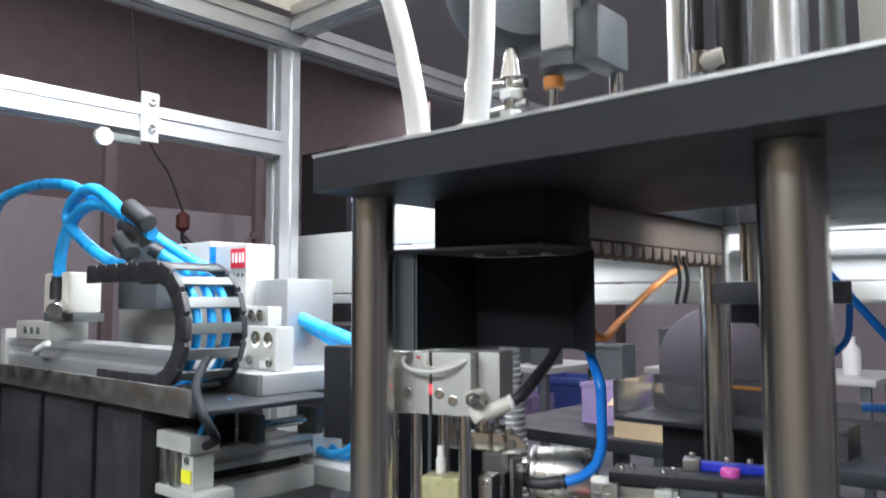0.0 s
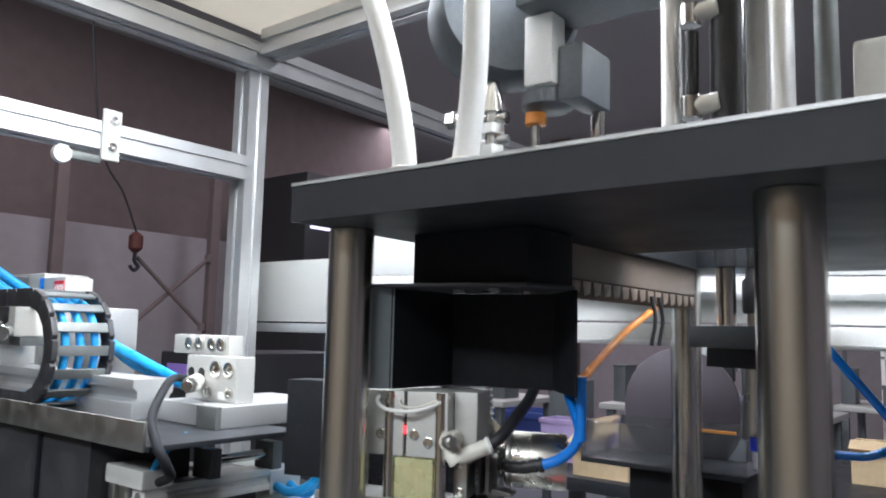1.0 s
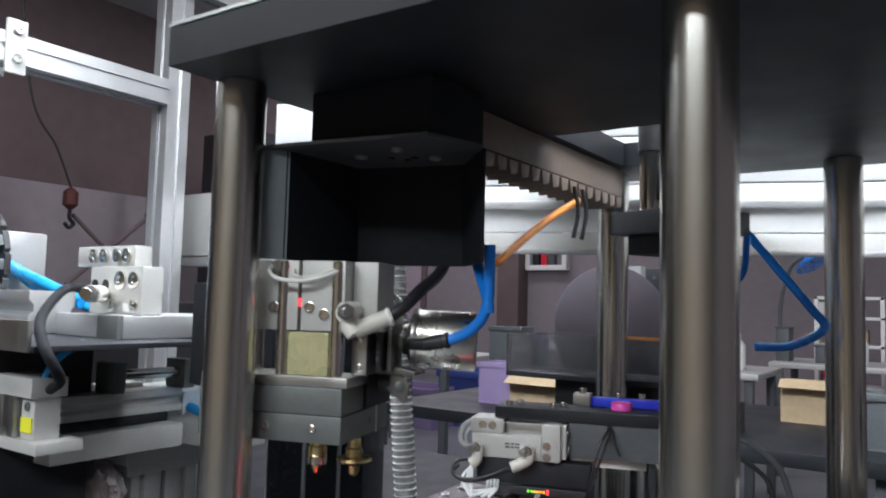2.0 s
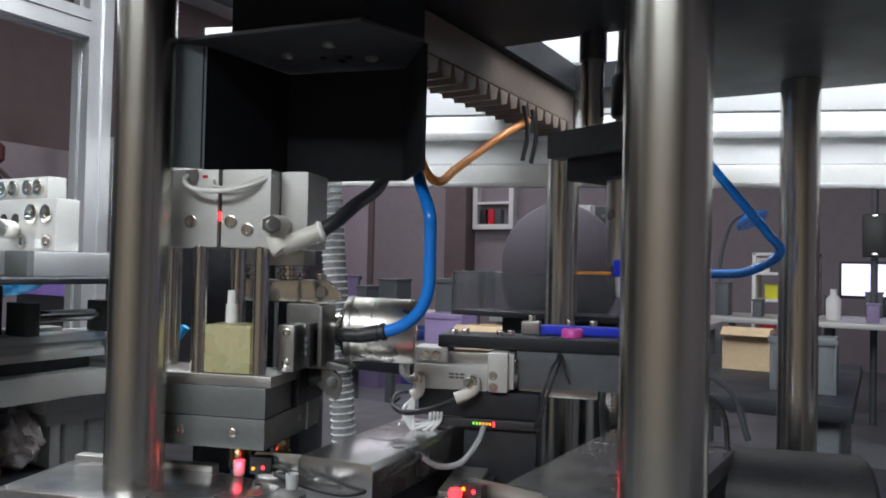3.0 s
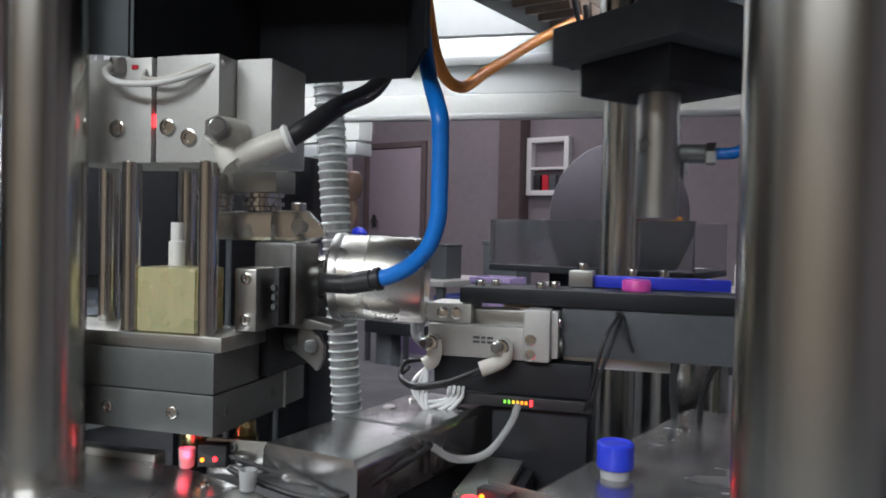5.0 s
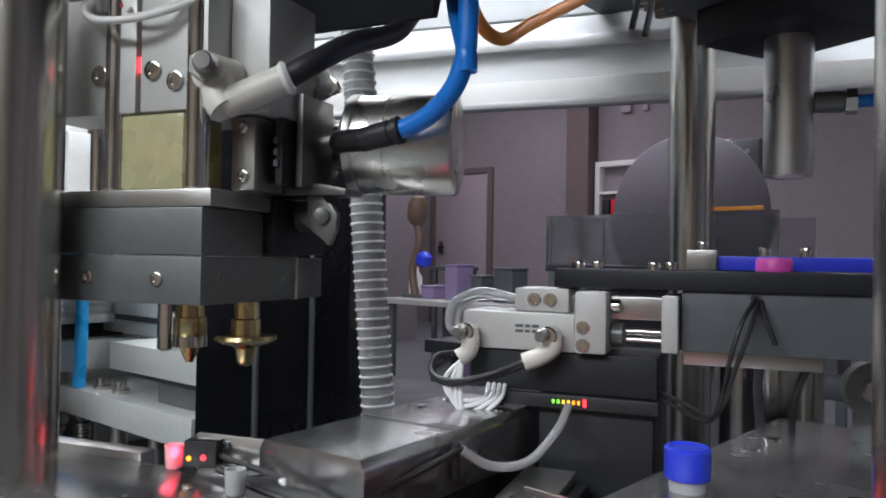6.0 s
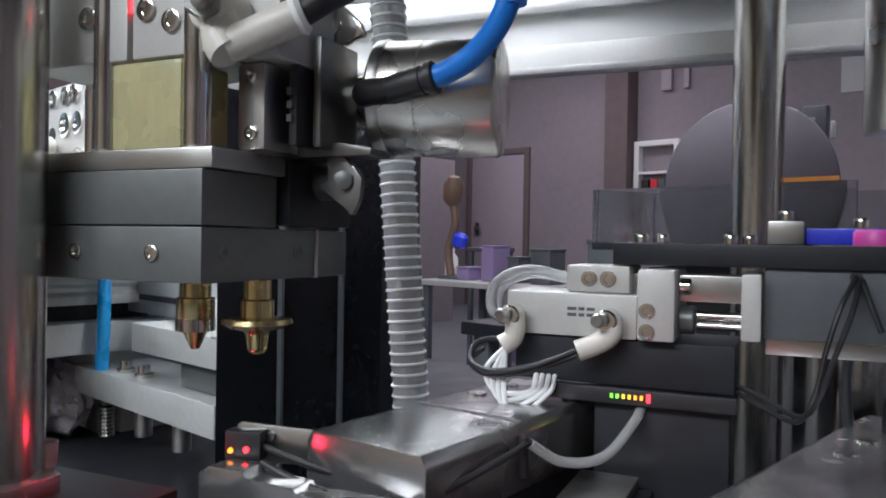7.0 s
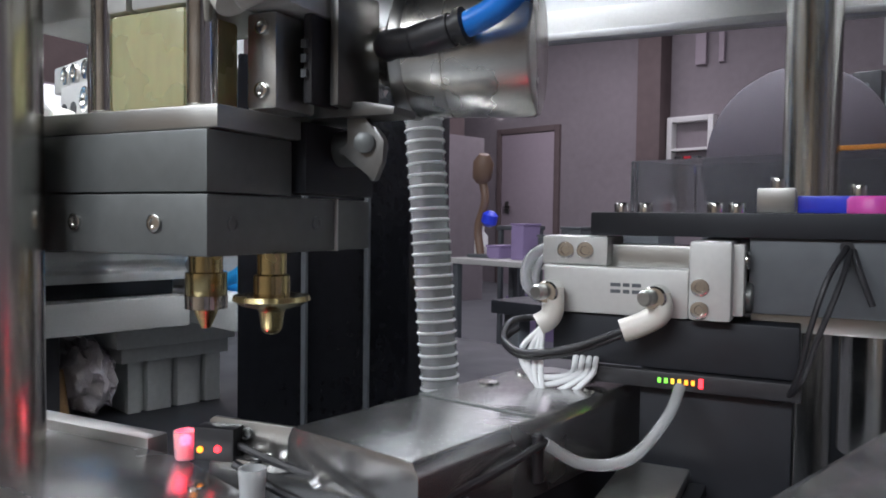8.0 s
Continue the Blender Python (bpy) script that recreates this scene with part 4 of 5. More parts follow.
# ---- feeding unit beside the station ----
def feeding_unit():
    u = thing("feeding_unit", (-0.5, 0.12, 0.70), "aluminium feeding unit with a steel tray on a black cabinet", "feeding unit", turned=False)
    part("cabinet", box(-1.0, -0.390, 0.035, 0.15, 0.70, 0.888, 0.002), M["black"], u)
    for i in range(4):
        x = -0.95 + i * 0.15
        part("bellows_rib", box(x, x + 0.008, 0.029, 0.035, 0.70, 0.885, 0.001), M["plate"], u)
    t = part("tray", box(-1.0, -0.265, 0.022, 0.20, 0.893, 0.898, 0.0006), M["plate"], u)
    part("tray_lip", box(-1.0, -0.268, 0.018, 0.0217, 0.893, 0.919, 0.0006), M["brushed"], t)
    # slotted drive rail
    r = part("drive_rail", prism([(0.105, 0.899), (0.155, 0.899), (0.155, 0.912), (0.150, 0.916), (0.150, 0.924), (0.155, 0.928), (0.155, 0.944), (0.105, 0.944), (0.105, 0.934), (0.111, 0.930), (0.111, 0.922), (0.105, 0.918)], 0, -0.98, -0.44, 0.0006), M["alu"], u)
    part("rail_end", box(-1.0, -0.981, 0.100, 0.16, 0.898, 0.958, 0.001), M["alu_white"], r)
    b = part("front_bracket", box(-0.94, -0.81, 0.102, 0.16, 0.9445, 0.972, 0.001), M["alu_white"], u)
    screws(b, [(-0.90, 0.102, 0.958), (-0.875, 0.102, 0.958), (-0.85, 0.102, 0.958)], (0, -1, 0), 0.006, 0.002, M["dark"])
    part("handle", tube([(-0.83, 0.095, 0.925), (-0.81, 0.085, 0.930), (-0.77, 0.085, 0.942)], 0.005, 12), M["white"], u)
    return u


feeding_unit()
RIDERS = []


def display_carriage():
    u = thing("feed_carriage", (-0.5, 0.25, 0.899), "white feed carriage box with a small red display", "carriage", turned=False)
    RIDERS.append((u, (-0.5, 0.25, 0.899)))
    d = part("display_box", box(-0.545, -0.47, 0.215, 0.26, 0.90, 1.078, 0.002), M["alu_white"], u)
    part("blue_side", box(-0.560, -0.546, 0.215, 0.26, 0.98, 1.078, 0.001), M["blue"], u)
    k = part("display", box(-0.505, -0.473, 0.2135, 0.2149, 1.046, 1.072, 0), M["red"], d, "red display window")
    for x in (-0.501, -0.493, -0.485, -0.478):
        part("digit_bar", box(x, x + 0.004, 0.2128, 0.2134, 1.053, 1.066, 0), M["white"], k)
    for x in (-0.500, -0.490, -0.480):
        part("key", box(x, x + 0.005, 0.2135, 0.2149, 1.034, 1.039, 0), M["guard_grey"], d)
    part("side_box", box(-0.465, -0.395, 0.225, 0.30, 0.90, 1.03, 0.003), M["alu"], u)
    # grey housing behind the chain
    part("rear_housing", box(-0.88, -0.60, 0.24, 0.32, 0.90, 1.09, 0.004), M["alu_white"], u)
    part("rear_motor", box(-0.78, -0.66, 0.19, 0.239, 0.99, 1.085, 0.004), M["guard_grey"], u)
    return u


display_carriage()


def manifold():
    m = thing("gripper_actuator", (-0.35, 0.17, 0.899), "white anodised gripper actuator with chrome ports on a grey plate", "pneumatic actuator", turned=False)
    part("plate", box(-0.44, -0.318, 0.135, 0.30, 0.8985, 0.921, 0.001), M["alu"], m)
    part("end_cap", box(-0.352, -0.3165, 0.128, 0.1347, 0.893, 0.9215, 0.001), M["dark"], m)
    b = part("block", box(-0.430, -0.3350, 0.165, 0.190, 0.9214, 0.972, 0.002), M["alu_white"], m)
    part("upper_block", box(-0.475, -0.365, 0.175, 0.195, 0.9724, 0.995, 0.002), M["alu_white"], m)
    for x, z, r in ((-0.372, 0.957, 0.010), (-0.348, 0.957, 0.009), (-0.385, 0.931, 0.007), (-0.346, 0.931, 0.007)):
        part("port_screw", socket_screw((x, 0.165, z), (0, -1, 0), r, 0.003), M["steel"], b)
    for x in (-0.420, -0.400):
        part("bore", lathe([(0, 0.006), (0.0008, 0.006)], (x, 0.165, 0.952), (0, -1, 0), 16), M["black"], b)
    part("label_frame", box(-0.366, -0.352, 0.1642, 0.1649, 0.9245, 0.933, 0), M["white"], b)
    for x in (-0.440, -0.420, -0.395, -0.378):
        part("top_screw", socket_screw((x, 0.175, 0.984), (0, -1, 0), 0.008, 0.004), M["steel"], m)
    e = part("elbow", rod((-0.405, 0.164, 0.942), (-0.368, 0.130, 0.942), 0.009), M["ivory"], m, "ivory elbow fitting")
    part("elbow_nut", lathe([(0, 0.009), (0.012, 0.009)], (-0.368, 0.130, 0.942), (0.75, -0.66, 0), 6), M["brushed"], e)
    part("elbow_tip", rod((-0.360, 0.122, 0.942), (-0.350, 0.113, 0.942), 0.006), M["steel"], e)
    part("black_hose", tube([(-0.405, 0.158, 0.943), (-0.390, 0.125, 0.948), (-0.345, 0.085, 0.942), (-0.300, 0.045, 0.920), (-0.262, 0.028, 0.900), (-0.254, 0.034, 0.882), (-0.272, 0.050, 0.868), (-0.305, 0.060, 0.857)], 0.0045, 14), M["guard"], m)
    part("stop_pin", rod((-0.33, 0.27, 0.921), (-0.33, 0.27, 0.936), 0.009), M["steel"], m)
    return m


manifold()

CHAIN_BASE = (-0.346, 0.09, 0.980)


def drag_chain():
    c = thing("drag_chain", CHAIN_BASE, "black plastic drag chain bent over with blue hoses inside", "cable chain", turned=False)
    x0, zc, rad = -0.346 - 0.062, 0.973, 0.062
    path = []
    for i in range(6):
        path.append((x0 - 0.150 + i * 0.026, zc + rad, 0.0))
    for i in range(9):
        a = math.pi / 2 - i * math.pi / 8
        path.append((x0 + rad * math.cos(a), zc + rad * math.sin(a), a - math.pi / 2))
    for i in range(5):
        path.append((x0 - 0.01 - i * 0.026, zc - rad, -math.pi))
    for x, z, a in path:
        ca, sa = math.cos(a), math.sin(a)

        def put(u, w):
            return (x + u * ca - w * sa, z + u * sa + w * ca)
        ol = [put(-0.014, -0.011), put(0.014, -0.011), put(0.0145, 0.004), put(0.011, 0.011), put(-0.011, 0.011), put(-0.0145, 0.004)]
        part("side_link", prism(ol, 1, 0.052, 0.059, 0.001), M["black"], c)
        part("side_link", prism(ol, 1, 0.120, 0.127, 0.001), M["black"], c)
        ob = [put(-0.006, 0.007), put(0.006, 0.007), put(0.006, 0.0105), put(-0.006, 0.0105)]
        part("bridge", prism(ob, 1, 0.0592, 0.1198, 0.0006), M["dark"], c)
    for k in range(3):
        y = 0.072 + k * 0.018
        pts = [(p[0], y, p[1]) for p in path[4::2]]
        part("inner_hose", tube(pts, 0.0048, 10, 4), M["sky_blue"], c)
    return c


CHAIN = drag_chain()


def air_hoses():
    for name, pts in (  # four loops
            ("hose", ((-1.20, 0.14, 1.13), (-1.087, 0.12, 1.180), (-0.94, 0.12, 1.192), (-0.80, 0.12, 1.178), (-0.69, 0.13, 1.138), (-0.63, 0.165, 1.096), (-0.575, 0.21, 1.052), (-0.50, 0.245, 1.014), (-0.438, 0.25, 0.992), (-0.368, 0.25, 0.971), (-0.304, 0.25, 0.955), (-0.22, 0.26, 0.93))),
            ("hose", ((-0.775, 0.10, 1.030), (-0.770, 0.10, 1.075), (-0.735, 0.10, 1.118), (-0.667, 0.10, 1.136), (-0.60, 0.11, 1.118), (-0.54, 0.12, 1.088))),
            ("hose", ((-0.55, 0.105, 1.047), (-0.60, 0.10, 1.052), (-0.68, 0.10, 1.080), (-0.749, 0.10, 1.120), (-0.725, 0.10, 1.150), (-0.66, 0.10, 1.155), (-0.58, 0.11, 1.110))),
            ("hose", ((-0.60, 0.15, 1.075), (-0.56, 0.20, 1.035), (-0.48, 0.25, 0.998), (-0.40, 0.26, 0.972), (-0.32, 0.26, 0.945), (-0.22, 0.27, 0.925), (-0.15, 0.28, 0.90), (-0.20, 0.29, 0.88), (-0.28, 0.30, 0.87)))):
        h = thing("air_hose", pts[0], "light blue air hose looping over the feeding unit", "hose", "light blue air hoses", turned=False)
        part(name, tube(pts, 0.0085, 14, 10), M["sky_blue"], h)
        RIDERS.append((h, pts[0]))
        part("ferrule", rod(pts[0], Vector(pts[0]) + (Vector(pts[1]) - Vector(pts[0])) * 0.2, 0.0105, 14), M["black"], h)
    j = thing("hose_coupling", (-0.58, 0.115, 1.10), "black push-in couplings joining blue hoses", "coupling", turned=False)
    for p0, p1 in (((-0.60, 0.113, 1.105), (-0.55, 0.115, 1.082)), ((-0.575, 0.105, 1.125), (-0.53, 0.11, 1.10)), ((-0.585, 0.100, 1.085), (-0.55, 0.10, 1.062)), ((-0.47, 0.247, 1.004), (-0.41, 0.25, 0.984)), ((-0.47, 0.252, 0.994), (-0.41, 0.259, 0.975))):
        part("coupling", rod(p0, p1, 0.0125, 18, 0.002), M["black"], j)
    RIDERS.append((j, (-0.58, 0.115, 1.10)))
    v = thing("valve_fitting", (-0.77, 0.10, 1.0), "chrome valve with an ivory elbow", "valve", turned=False)
    part("body", box(-0.83, -0.745, 0.10, 0.15, 0.985, 1.045, 0.004), M["ivory"], v)
    part("port", rod((-0.775, 0.10, 1.005), (-0.775, 0.10, 1.032), 0.012), M["black"], v)
    part("knob", rod((-0.765, 0.10, 0.995), (-0.725, 0.075, 0.990), 0.011), M["steel"], v)
    part("foot", box(-0.84, -0.735, 0.105, 0.15, 0.9724, 0.985, 0.001), M["dark"], v)


air_hoses()


def lower_rails():
    r = thing("lower_slide", (-0.41, 0.17, 0.70), "aluminium slide rails with a small gripper below the feeding unit", "slide", turned=False)
    rail = [(-0.465, 0.815), (-0.366, 0.815), (-0.366, 0.822), (-0.371, 0.825), (-0.371, 0.829), (-0.366, 0.832), (-0.366, 0.840), (-0.395, 0.840), (-0.395, 0.834), (-0.440, 0.834), (-0.440, 0.840), (-0.465, 0.840)]
    part("upper_rail", prism(rail, 1, 0.092, 0.244, 0.0008), M["alu_white"], r)
    part("lower_rail", box(-0.470, -0.362, 0.094, 0.244, 0.776, 0.801, 0.001), M["alu_white"], r)
    part("web", box(-0.455, -0.385, 0.11, 0.24, 0.8012, 0.8148, 0.0008), M["plate"], r)
    part("cross_shaft", rod((-0.365, 0.155, 0.858), (-0.365, 0.244, 0.858), 0.006), M["steel"], r)
    for y in (0.15, 0.235):
        part("shaft_block", box(-0.385, -0.352, y, y + 0.014, 0.8405, 0.872, 0.001), M["dark"], r)
    g = part("gripper", box(-0.386, -0.318, 0.050, 0.084, 0.848, 0.866, 0.0015), M["alu_white"], r)
    for x in (-0.382, -0.362):
        part("gripper_leg", box(x, x + 0.012, 0.052, 0.082, 0.8105, 0.8478, 0.001), M["brushed"], g)
    part("gripper_base", box(-0.386, -0.305, 0.050, 0.0935, 0.800, 0.8102, 0.001), M["alu_white"], g)
    part("air_block", box(-0.344, -0.322, 0.056, 0.080, 0.8105, 0.8478, 0.001), M["alu_white"], g)
    part("yellow_label", box(-0.342, -0.324, 0.0545, 0.0558, 0.817, 0.830, 0), M["led_label"], g, "yellow label")
    part("port_screw", socket_screw((-0.333, 0.056, 0.840), (0, -1, 0), 0.004, 0.002), M["dark"], g)
    part("blue_lead", tube([(-0.330, 0.066, 0.8482), (-0.322, 0.064, 0.868), (-0.318, 0.075, 0.885), (-0.325, 0.10, 0.896)], 0.003, 10), M["sky_blue"], g)
    return r


M["led_label"] = node_mat("yellow_label_paper", (0.72, 0.70, 0.03), 0.6, 0.0, 0.05, 40, 0.02)
lower_rails()


# ---- pick head behind the nozzles ----
PICK_BASE = (-0.28, 0.18, 0.711)


def pick_head():
    p = thing("pick_head", PICK_BASE, "grey stacked pick head plates with chrome pins", "pick head", turned=False)
    lp = part("lower_plate", box(-0.390, -0.176, 0.180, 0.245, 0.7420, 0.7640, 0.001), M["pale_grey"], p)
    part("upper_plate", box(-0.300, -0.176, 0.185, 0.245, 0.7850, 0.8060, 0.001), M["pale_grey"], p)
    part("spacer", box(-0.245, -0.182, 0.195, 0.235, 0.7645, 0.7895, 0.001), M["dark"], p)
    for x in (-0.330, -0.300):
        part("nut", lathe([(0, 0.007), (0.003, 0.007), (0.003, 0.0045), (0.009, 0.0045)], (x, 0.195, 0.764), (0, 0, 1), 18), M["steel"], p)
    part("sleeve", rod((-0.222, 0.19, 0.8065), (-0.222, 0.19, 0.8500), 0.0085), M["steel"], p)
    part("sleeve", rod((-0.185, 0.19, 0.8065), (-0.185, 0.19, 0.8300), 0.0075), M["white"], p)
    part("pin", rod((-0.222, 0.19, 0.85), (-0.222, 0.19, 0.875), 0.006), M["steel"], p)
    for x in (-0.33, -0.27, -0.20):
        part("leg", rod((x, 0.21, 0.711), (x, 0.21, 0.742), 0.007), M["brushed"], p)
    part("spring", lathe([(0.003 * (i // 2), 0.0045 + 0.002 * (i % 2)) for i in range(18)], (-0.352, 0.19, 0.7115), (0, 0, 1), 16), M["steel"], p)
    part("blue_hose", tube([(-0.35, 0.185, 0.765), (-0.348, 0.185, 0.80), (-0.358, 0.19, 0.838), (-0.385, 0.20, 0.872), (-0.42, 0.21, 0.89)], 0.0052, 12), M["sky_blue"], p)
    part("rear_bar", box(-0.40, -0.19, 0.222, 0.245, 0.8065, 0.842, 0.001), M["pale_grey"], p)
    part("rear_slot", box(-0.36, -0.20, 0.2195, 0.2218, 0.818, 0.8225, 0), M["black"], p)
    return p


PICK = pick_head()


COL_A = (-0.0725, 0.181)


def rear_stand():
    s = thing("slotted_pillar", (-0.45, 0.25, 0.70), "grey slotted aluminium pillar carrying the slide rails", "pillar", turned=False)
    ol = [(-0.51, 0.205), (-0.395, 0.205), (-0.395, 0.216), (-0.402, 0.217), (-0.402, 0.221), (-0.395, 0.222), (-0.395, 0.243), (-0.402, 0.244), (-0.402, 0.248), (-0.395, 0.249), (-0.395, 0.270), (-0.402, 0.271), (-0.402, 0.275), (-0.395, 0.276), (-0.395, 0.290), (-0.51, 0.290)]
    part("shaft", prism(ol, 2, 0.70, 0.7435, 0.0005), M["pale_grey"], s)
    part("collar", box(-0.515, -0.391, 0.198, 0.296, 0.7438, 0.757, 0.001), M["pale_grey"], s)
    part("cap", box(-0.515, -0.385, 0.192, 0.30, 0.7573, 0.7757, 0.001), M["pale_grey"], s)
    part("beam", prism([(0.250, 0.7765), (0.310, 0.7765), (0.310, 0.800), (0.256, 0.806), (0.250, 0.800)], 0, -0.80, -0.30, 0.001), M["pale_grey"], s)
    part("clamp", box(-0.475, -0.375, 0.252, 0.300, 0.8065, 0.834, 0.002), M["pale_grey"], s)
    for k in range(2):
        part("blue_hose", tube([(-0.375, 0.262 + 0.02 * k, 0.815), (-0.35, 0.262 + 0.02 * k, 0.812 - 0.006 * k), (-0.325, 0.27 + 0.02 * k, 0.822), (-0.31, 0.28 + 0.02 * k, 0.845)], 0.0055, 12), M["sky_blue"], s)
    b = thing("film_bag", (-0.45, 0.18, 0.70), "crumpled clear film bag with tan rubber parts", "bag", turned=False)
    for k in range(3):
        bm = bmesh.new()
        bmesh.ops.create_icosphere(bm, subdivisions=4, radius=1)
        for v in bm.verts:
            n = noise.noise(v.co * 3 + Vector((k * 7, 0, 0))) * 0.25 + noise.noise(v.co * 8 + Vector((0, k * 5, 0))) * 0.10
            v.co = Vector((v.co.x * 0.04, v.co.y * 0.020, v.co.z * 0.030)) * (1 + n)
        bmesh.ops.translate(bm, vec=(-0.50 + k * 0.04, 0.172 + 0.004 * k, 0.733), verts=bm.verts)
        part("film", bm, M["bag"], b)
    for k in range(5):
        part("rubber_part", rod((-0.52 + k * 0.028, 0.156, 0.7015), (-0.523 + k * 0.028, 0.152, 0.742), 0.007), M["fur"], b)
    c = thing("black_column", (-0.33, 0.40, 0.70), "tall matt black column cover behind the nozzles", "column")
    part("cover", prism([COL_A, (-0.034, 0.300), (-0.034, 0.36), (COL_A[0] - 0.03, 0.36)], 2, 0.70, 0.955, 0.002), M["gloss_black"], c)
    for k in (0.35, 0.72):
        x, y = COL_A[0] + k * (-0.034 - COL_A[0]), COL_A[1] + k * (0.300 - COL_A[1])
        part("ridge", box(x - 0.0005, x + 0.0025, y - 0.0030, y, 0.70, 0.93, 0.0005), M["guard_grey"], c)
    # Black sheet added to darken the gap and hide the actuator behind it.
    part("dark_gap_sheet", box(-0.175, COL_A[0] - 0.0105, 0.215, 0.245, 0.862, 0.955, 0.001), M["guard"], c)


rear_stand()


# ---- behind the outfeed track ----
def outfeed_things():
    t = thing("acrylic_tank", (0.03, 0.45, 0.70), "smoky clear acrylic tank on a dark stand", "tank", turned=False)
    part("front_pane", box(-0.045, 0.13, 0.420, 0.424, 0.872, 0.911, 0.0005), M["smoke"], t)
    part("side_pane", box(-0.049, -0.0455, 0.420, 0.52, 0.872, 0.911, 0.0005), M["smoke"], t)
    part("back_pane", box(-0.045, 0.13, 0.516, 0.52, 0.872, 0.911, 0.0005), M["smoke"], t)
    part("floor_plate", box(-0.049, 0.13, 0.42, 0.52, 0.866, 0.8715, 0.0005), M["plate"], t)
    part("stand", box(0.00, 0.12, 0.44, 0.50, 0.70, 0.8655, 0.001), M["plate"], t)
    part("orange_strip", box(0.075, 0.120, 0.4205, 0.4235, 0.9112, 0.914, 0.0004), M["orange"], t)
    d = thing("round_disc", (0.012, 0.56, 0.70), "mauve tinted round disc standing behind the tank", "disc", turned=False)
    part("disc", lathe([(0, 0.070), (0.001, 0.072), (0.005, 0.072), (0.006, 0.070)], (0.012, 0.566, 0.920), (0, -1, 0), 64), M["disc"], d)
    part("foot", box(-0.008, 0.032, 0.555, 0.572, 0.70, 0.852, 0.001), M["plate"], d)
    s = thing("switch_column", (0.04, 0.645, 0.70), "aluminium column with a black switch box", "switch column", turned=False)
    part("column", extrusion(2, (0.015, 0.645, 0), 0.70, 0.996, 0.018), M["alu"], s)
    w = part("switch_box", box(0.036, 0.058, 0.618, 0.630, 0.952, 0.992, 0.001), M["black"], s)
    for z in (0.963, 0.980):
        part("button", lathe([(0, 0.0025), (0.0006, 0.002)], (0.047, 0.618, z), (0, -1, 0), 14), M["guard_grey"], w)
    part("arm", box(0.022, 0.060, 0.6305, 0.640, 0.965, 0.980, 0.0005), M["alu"], s)
    # round clamp and pipes beside the outfeed
    c = thing("pipe_clamp", (0.23, 0.28, 0.70), "black motor with a round clamp and hoses", "motor", turned=False)
    part("body", rod((0.235, 0.27, 0.765), (0.33, 0.30, 0.765), 0.034, 32, 0.003), M["black"], c)
    part("stand", box(0.24, 0.31, 0.262, 0.31, 0.70, 0.735, 0.001), M["plate"], c)
    part("clamp_ring", lathe([(0, 0.0075), (0, 0.012), (0.008, 0.012), (0.008, 0.0075)], (0.212, 0.262, 0.822), (0.45, -0.9, 0), 28), M["dark"], c)
    part("clamp_screw", rod((0.214, 0.257, 0.822), (0.217, 0.250, 0.822), 0.005), M["brushed"], c)
    part("clamp_foot", box(0.205, 0.222, 0.262, 0.272, 0.70, 0.812, 0.001), M["dark"], c)
    part("hose", tube([(0.17, 0.27, 0.76), (0.165, 0.265, 0.82), (0.18, 0.26, 0.848), (0.215, 0.262, 0.856), (0.25, 0.27, 0.838), (0.262, 0.275, 0.805)], 0.0022, 10), M["guard_grey"], c)
    part("hose", tube([(0.185, 0.27, 0.75), (0.18, 0.265, 0.805), (0.195, 0.26, 0.838), (0.22, 0.262, 0.842), (0.245, 0.27, 0.825), (0.25, 0.272, 0.795)], 0.0018, 10), M["black"], c)
    part("steel_cup", lathe([(0, 0.030), (0.06, 0.030), (0.062, 0.032), (0.065, 0.032)], (0.145, 0.345, 0.76), (0, 0, 1), 32), M["steel"], c)
    part("cup_stand", rod((0.145, 0.345, 0.70), (0.145, 0.345, 0.76), 0.012), M["plate"], c)
    h = thing("side_hose", (0.42, 0.36, 1.0), "dark blue air hose bending back beside the rear post", "hose", turned=False)
    part("hose", tube([(0.165, 0.335, 1.0715), (0.190, 0.332, 1.040), (0.213, 0.33, 1.012), (0.243, 0.33, 0.974), (0.265, 0.33, 0.946), (0.274, 0.33, 0.931), (0.252, 0.33, 0.917), (0.225, 0.33, 0.9145)], 0.0034, 12), M["blue"], h)
    n = thing("side_motor", (0.47, 0.36, 0.70), "black motor on an olive and grey terminal box", "motor", turned=False)
    part("olive_box", box(0.385, 0.425, 0.36, 0.44, 0.70, 0.790, 0.002), M["olive"], n)
    part("grey_box", box(0.4255, 0.56, 0.35, 0.44, 0.70, 0.785, 0.002), M["alu_white"], n)
    part("white_edge", box(0.383, 0.402, 0.365, 0.43, 0.7905, 0.797, 0.001), M["white"], n)
    part("motor_body", rod((0.480, 0.42, 0.830), (0.60, 0.42, 0.830), 0.036, 36, 0.003), M["black"], n)
    part("motor_cap", lathe([(0, 0.020), (0.004, 0.020), (0.004, 0.012), (0.006, 0.012)], (0.510, 0.3845, 0.825), (0, -1, 0), 28), M["dark"], n)
    part("motor_foot", box(0.485, 0.56, 0.39, 0.44, 0.7855, 0.797, 0.001), M["plate"], n)
    part("grey_hose", tube([(0.40, 0.41, 0.7972), (0.392, 0.43, 0.86), (0.42, 0.46, 0.91), (0.50, 0.5, 0.95), (0.60, 0.55, 0.98)], 0.0022, 10), M["guard_grey"], n)
    # base blocks between the tracks
    k = thing("base_slide", (0.17, 0.10, 0.70), "dark steel slide blocks between the two tracks", "slide block")
    part("block", box(0.148, 0.175, 0.06, 0.118, 0.70, 0.786, 0.001), M["plate"], k)
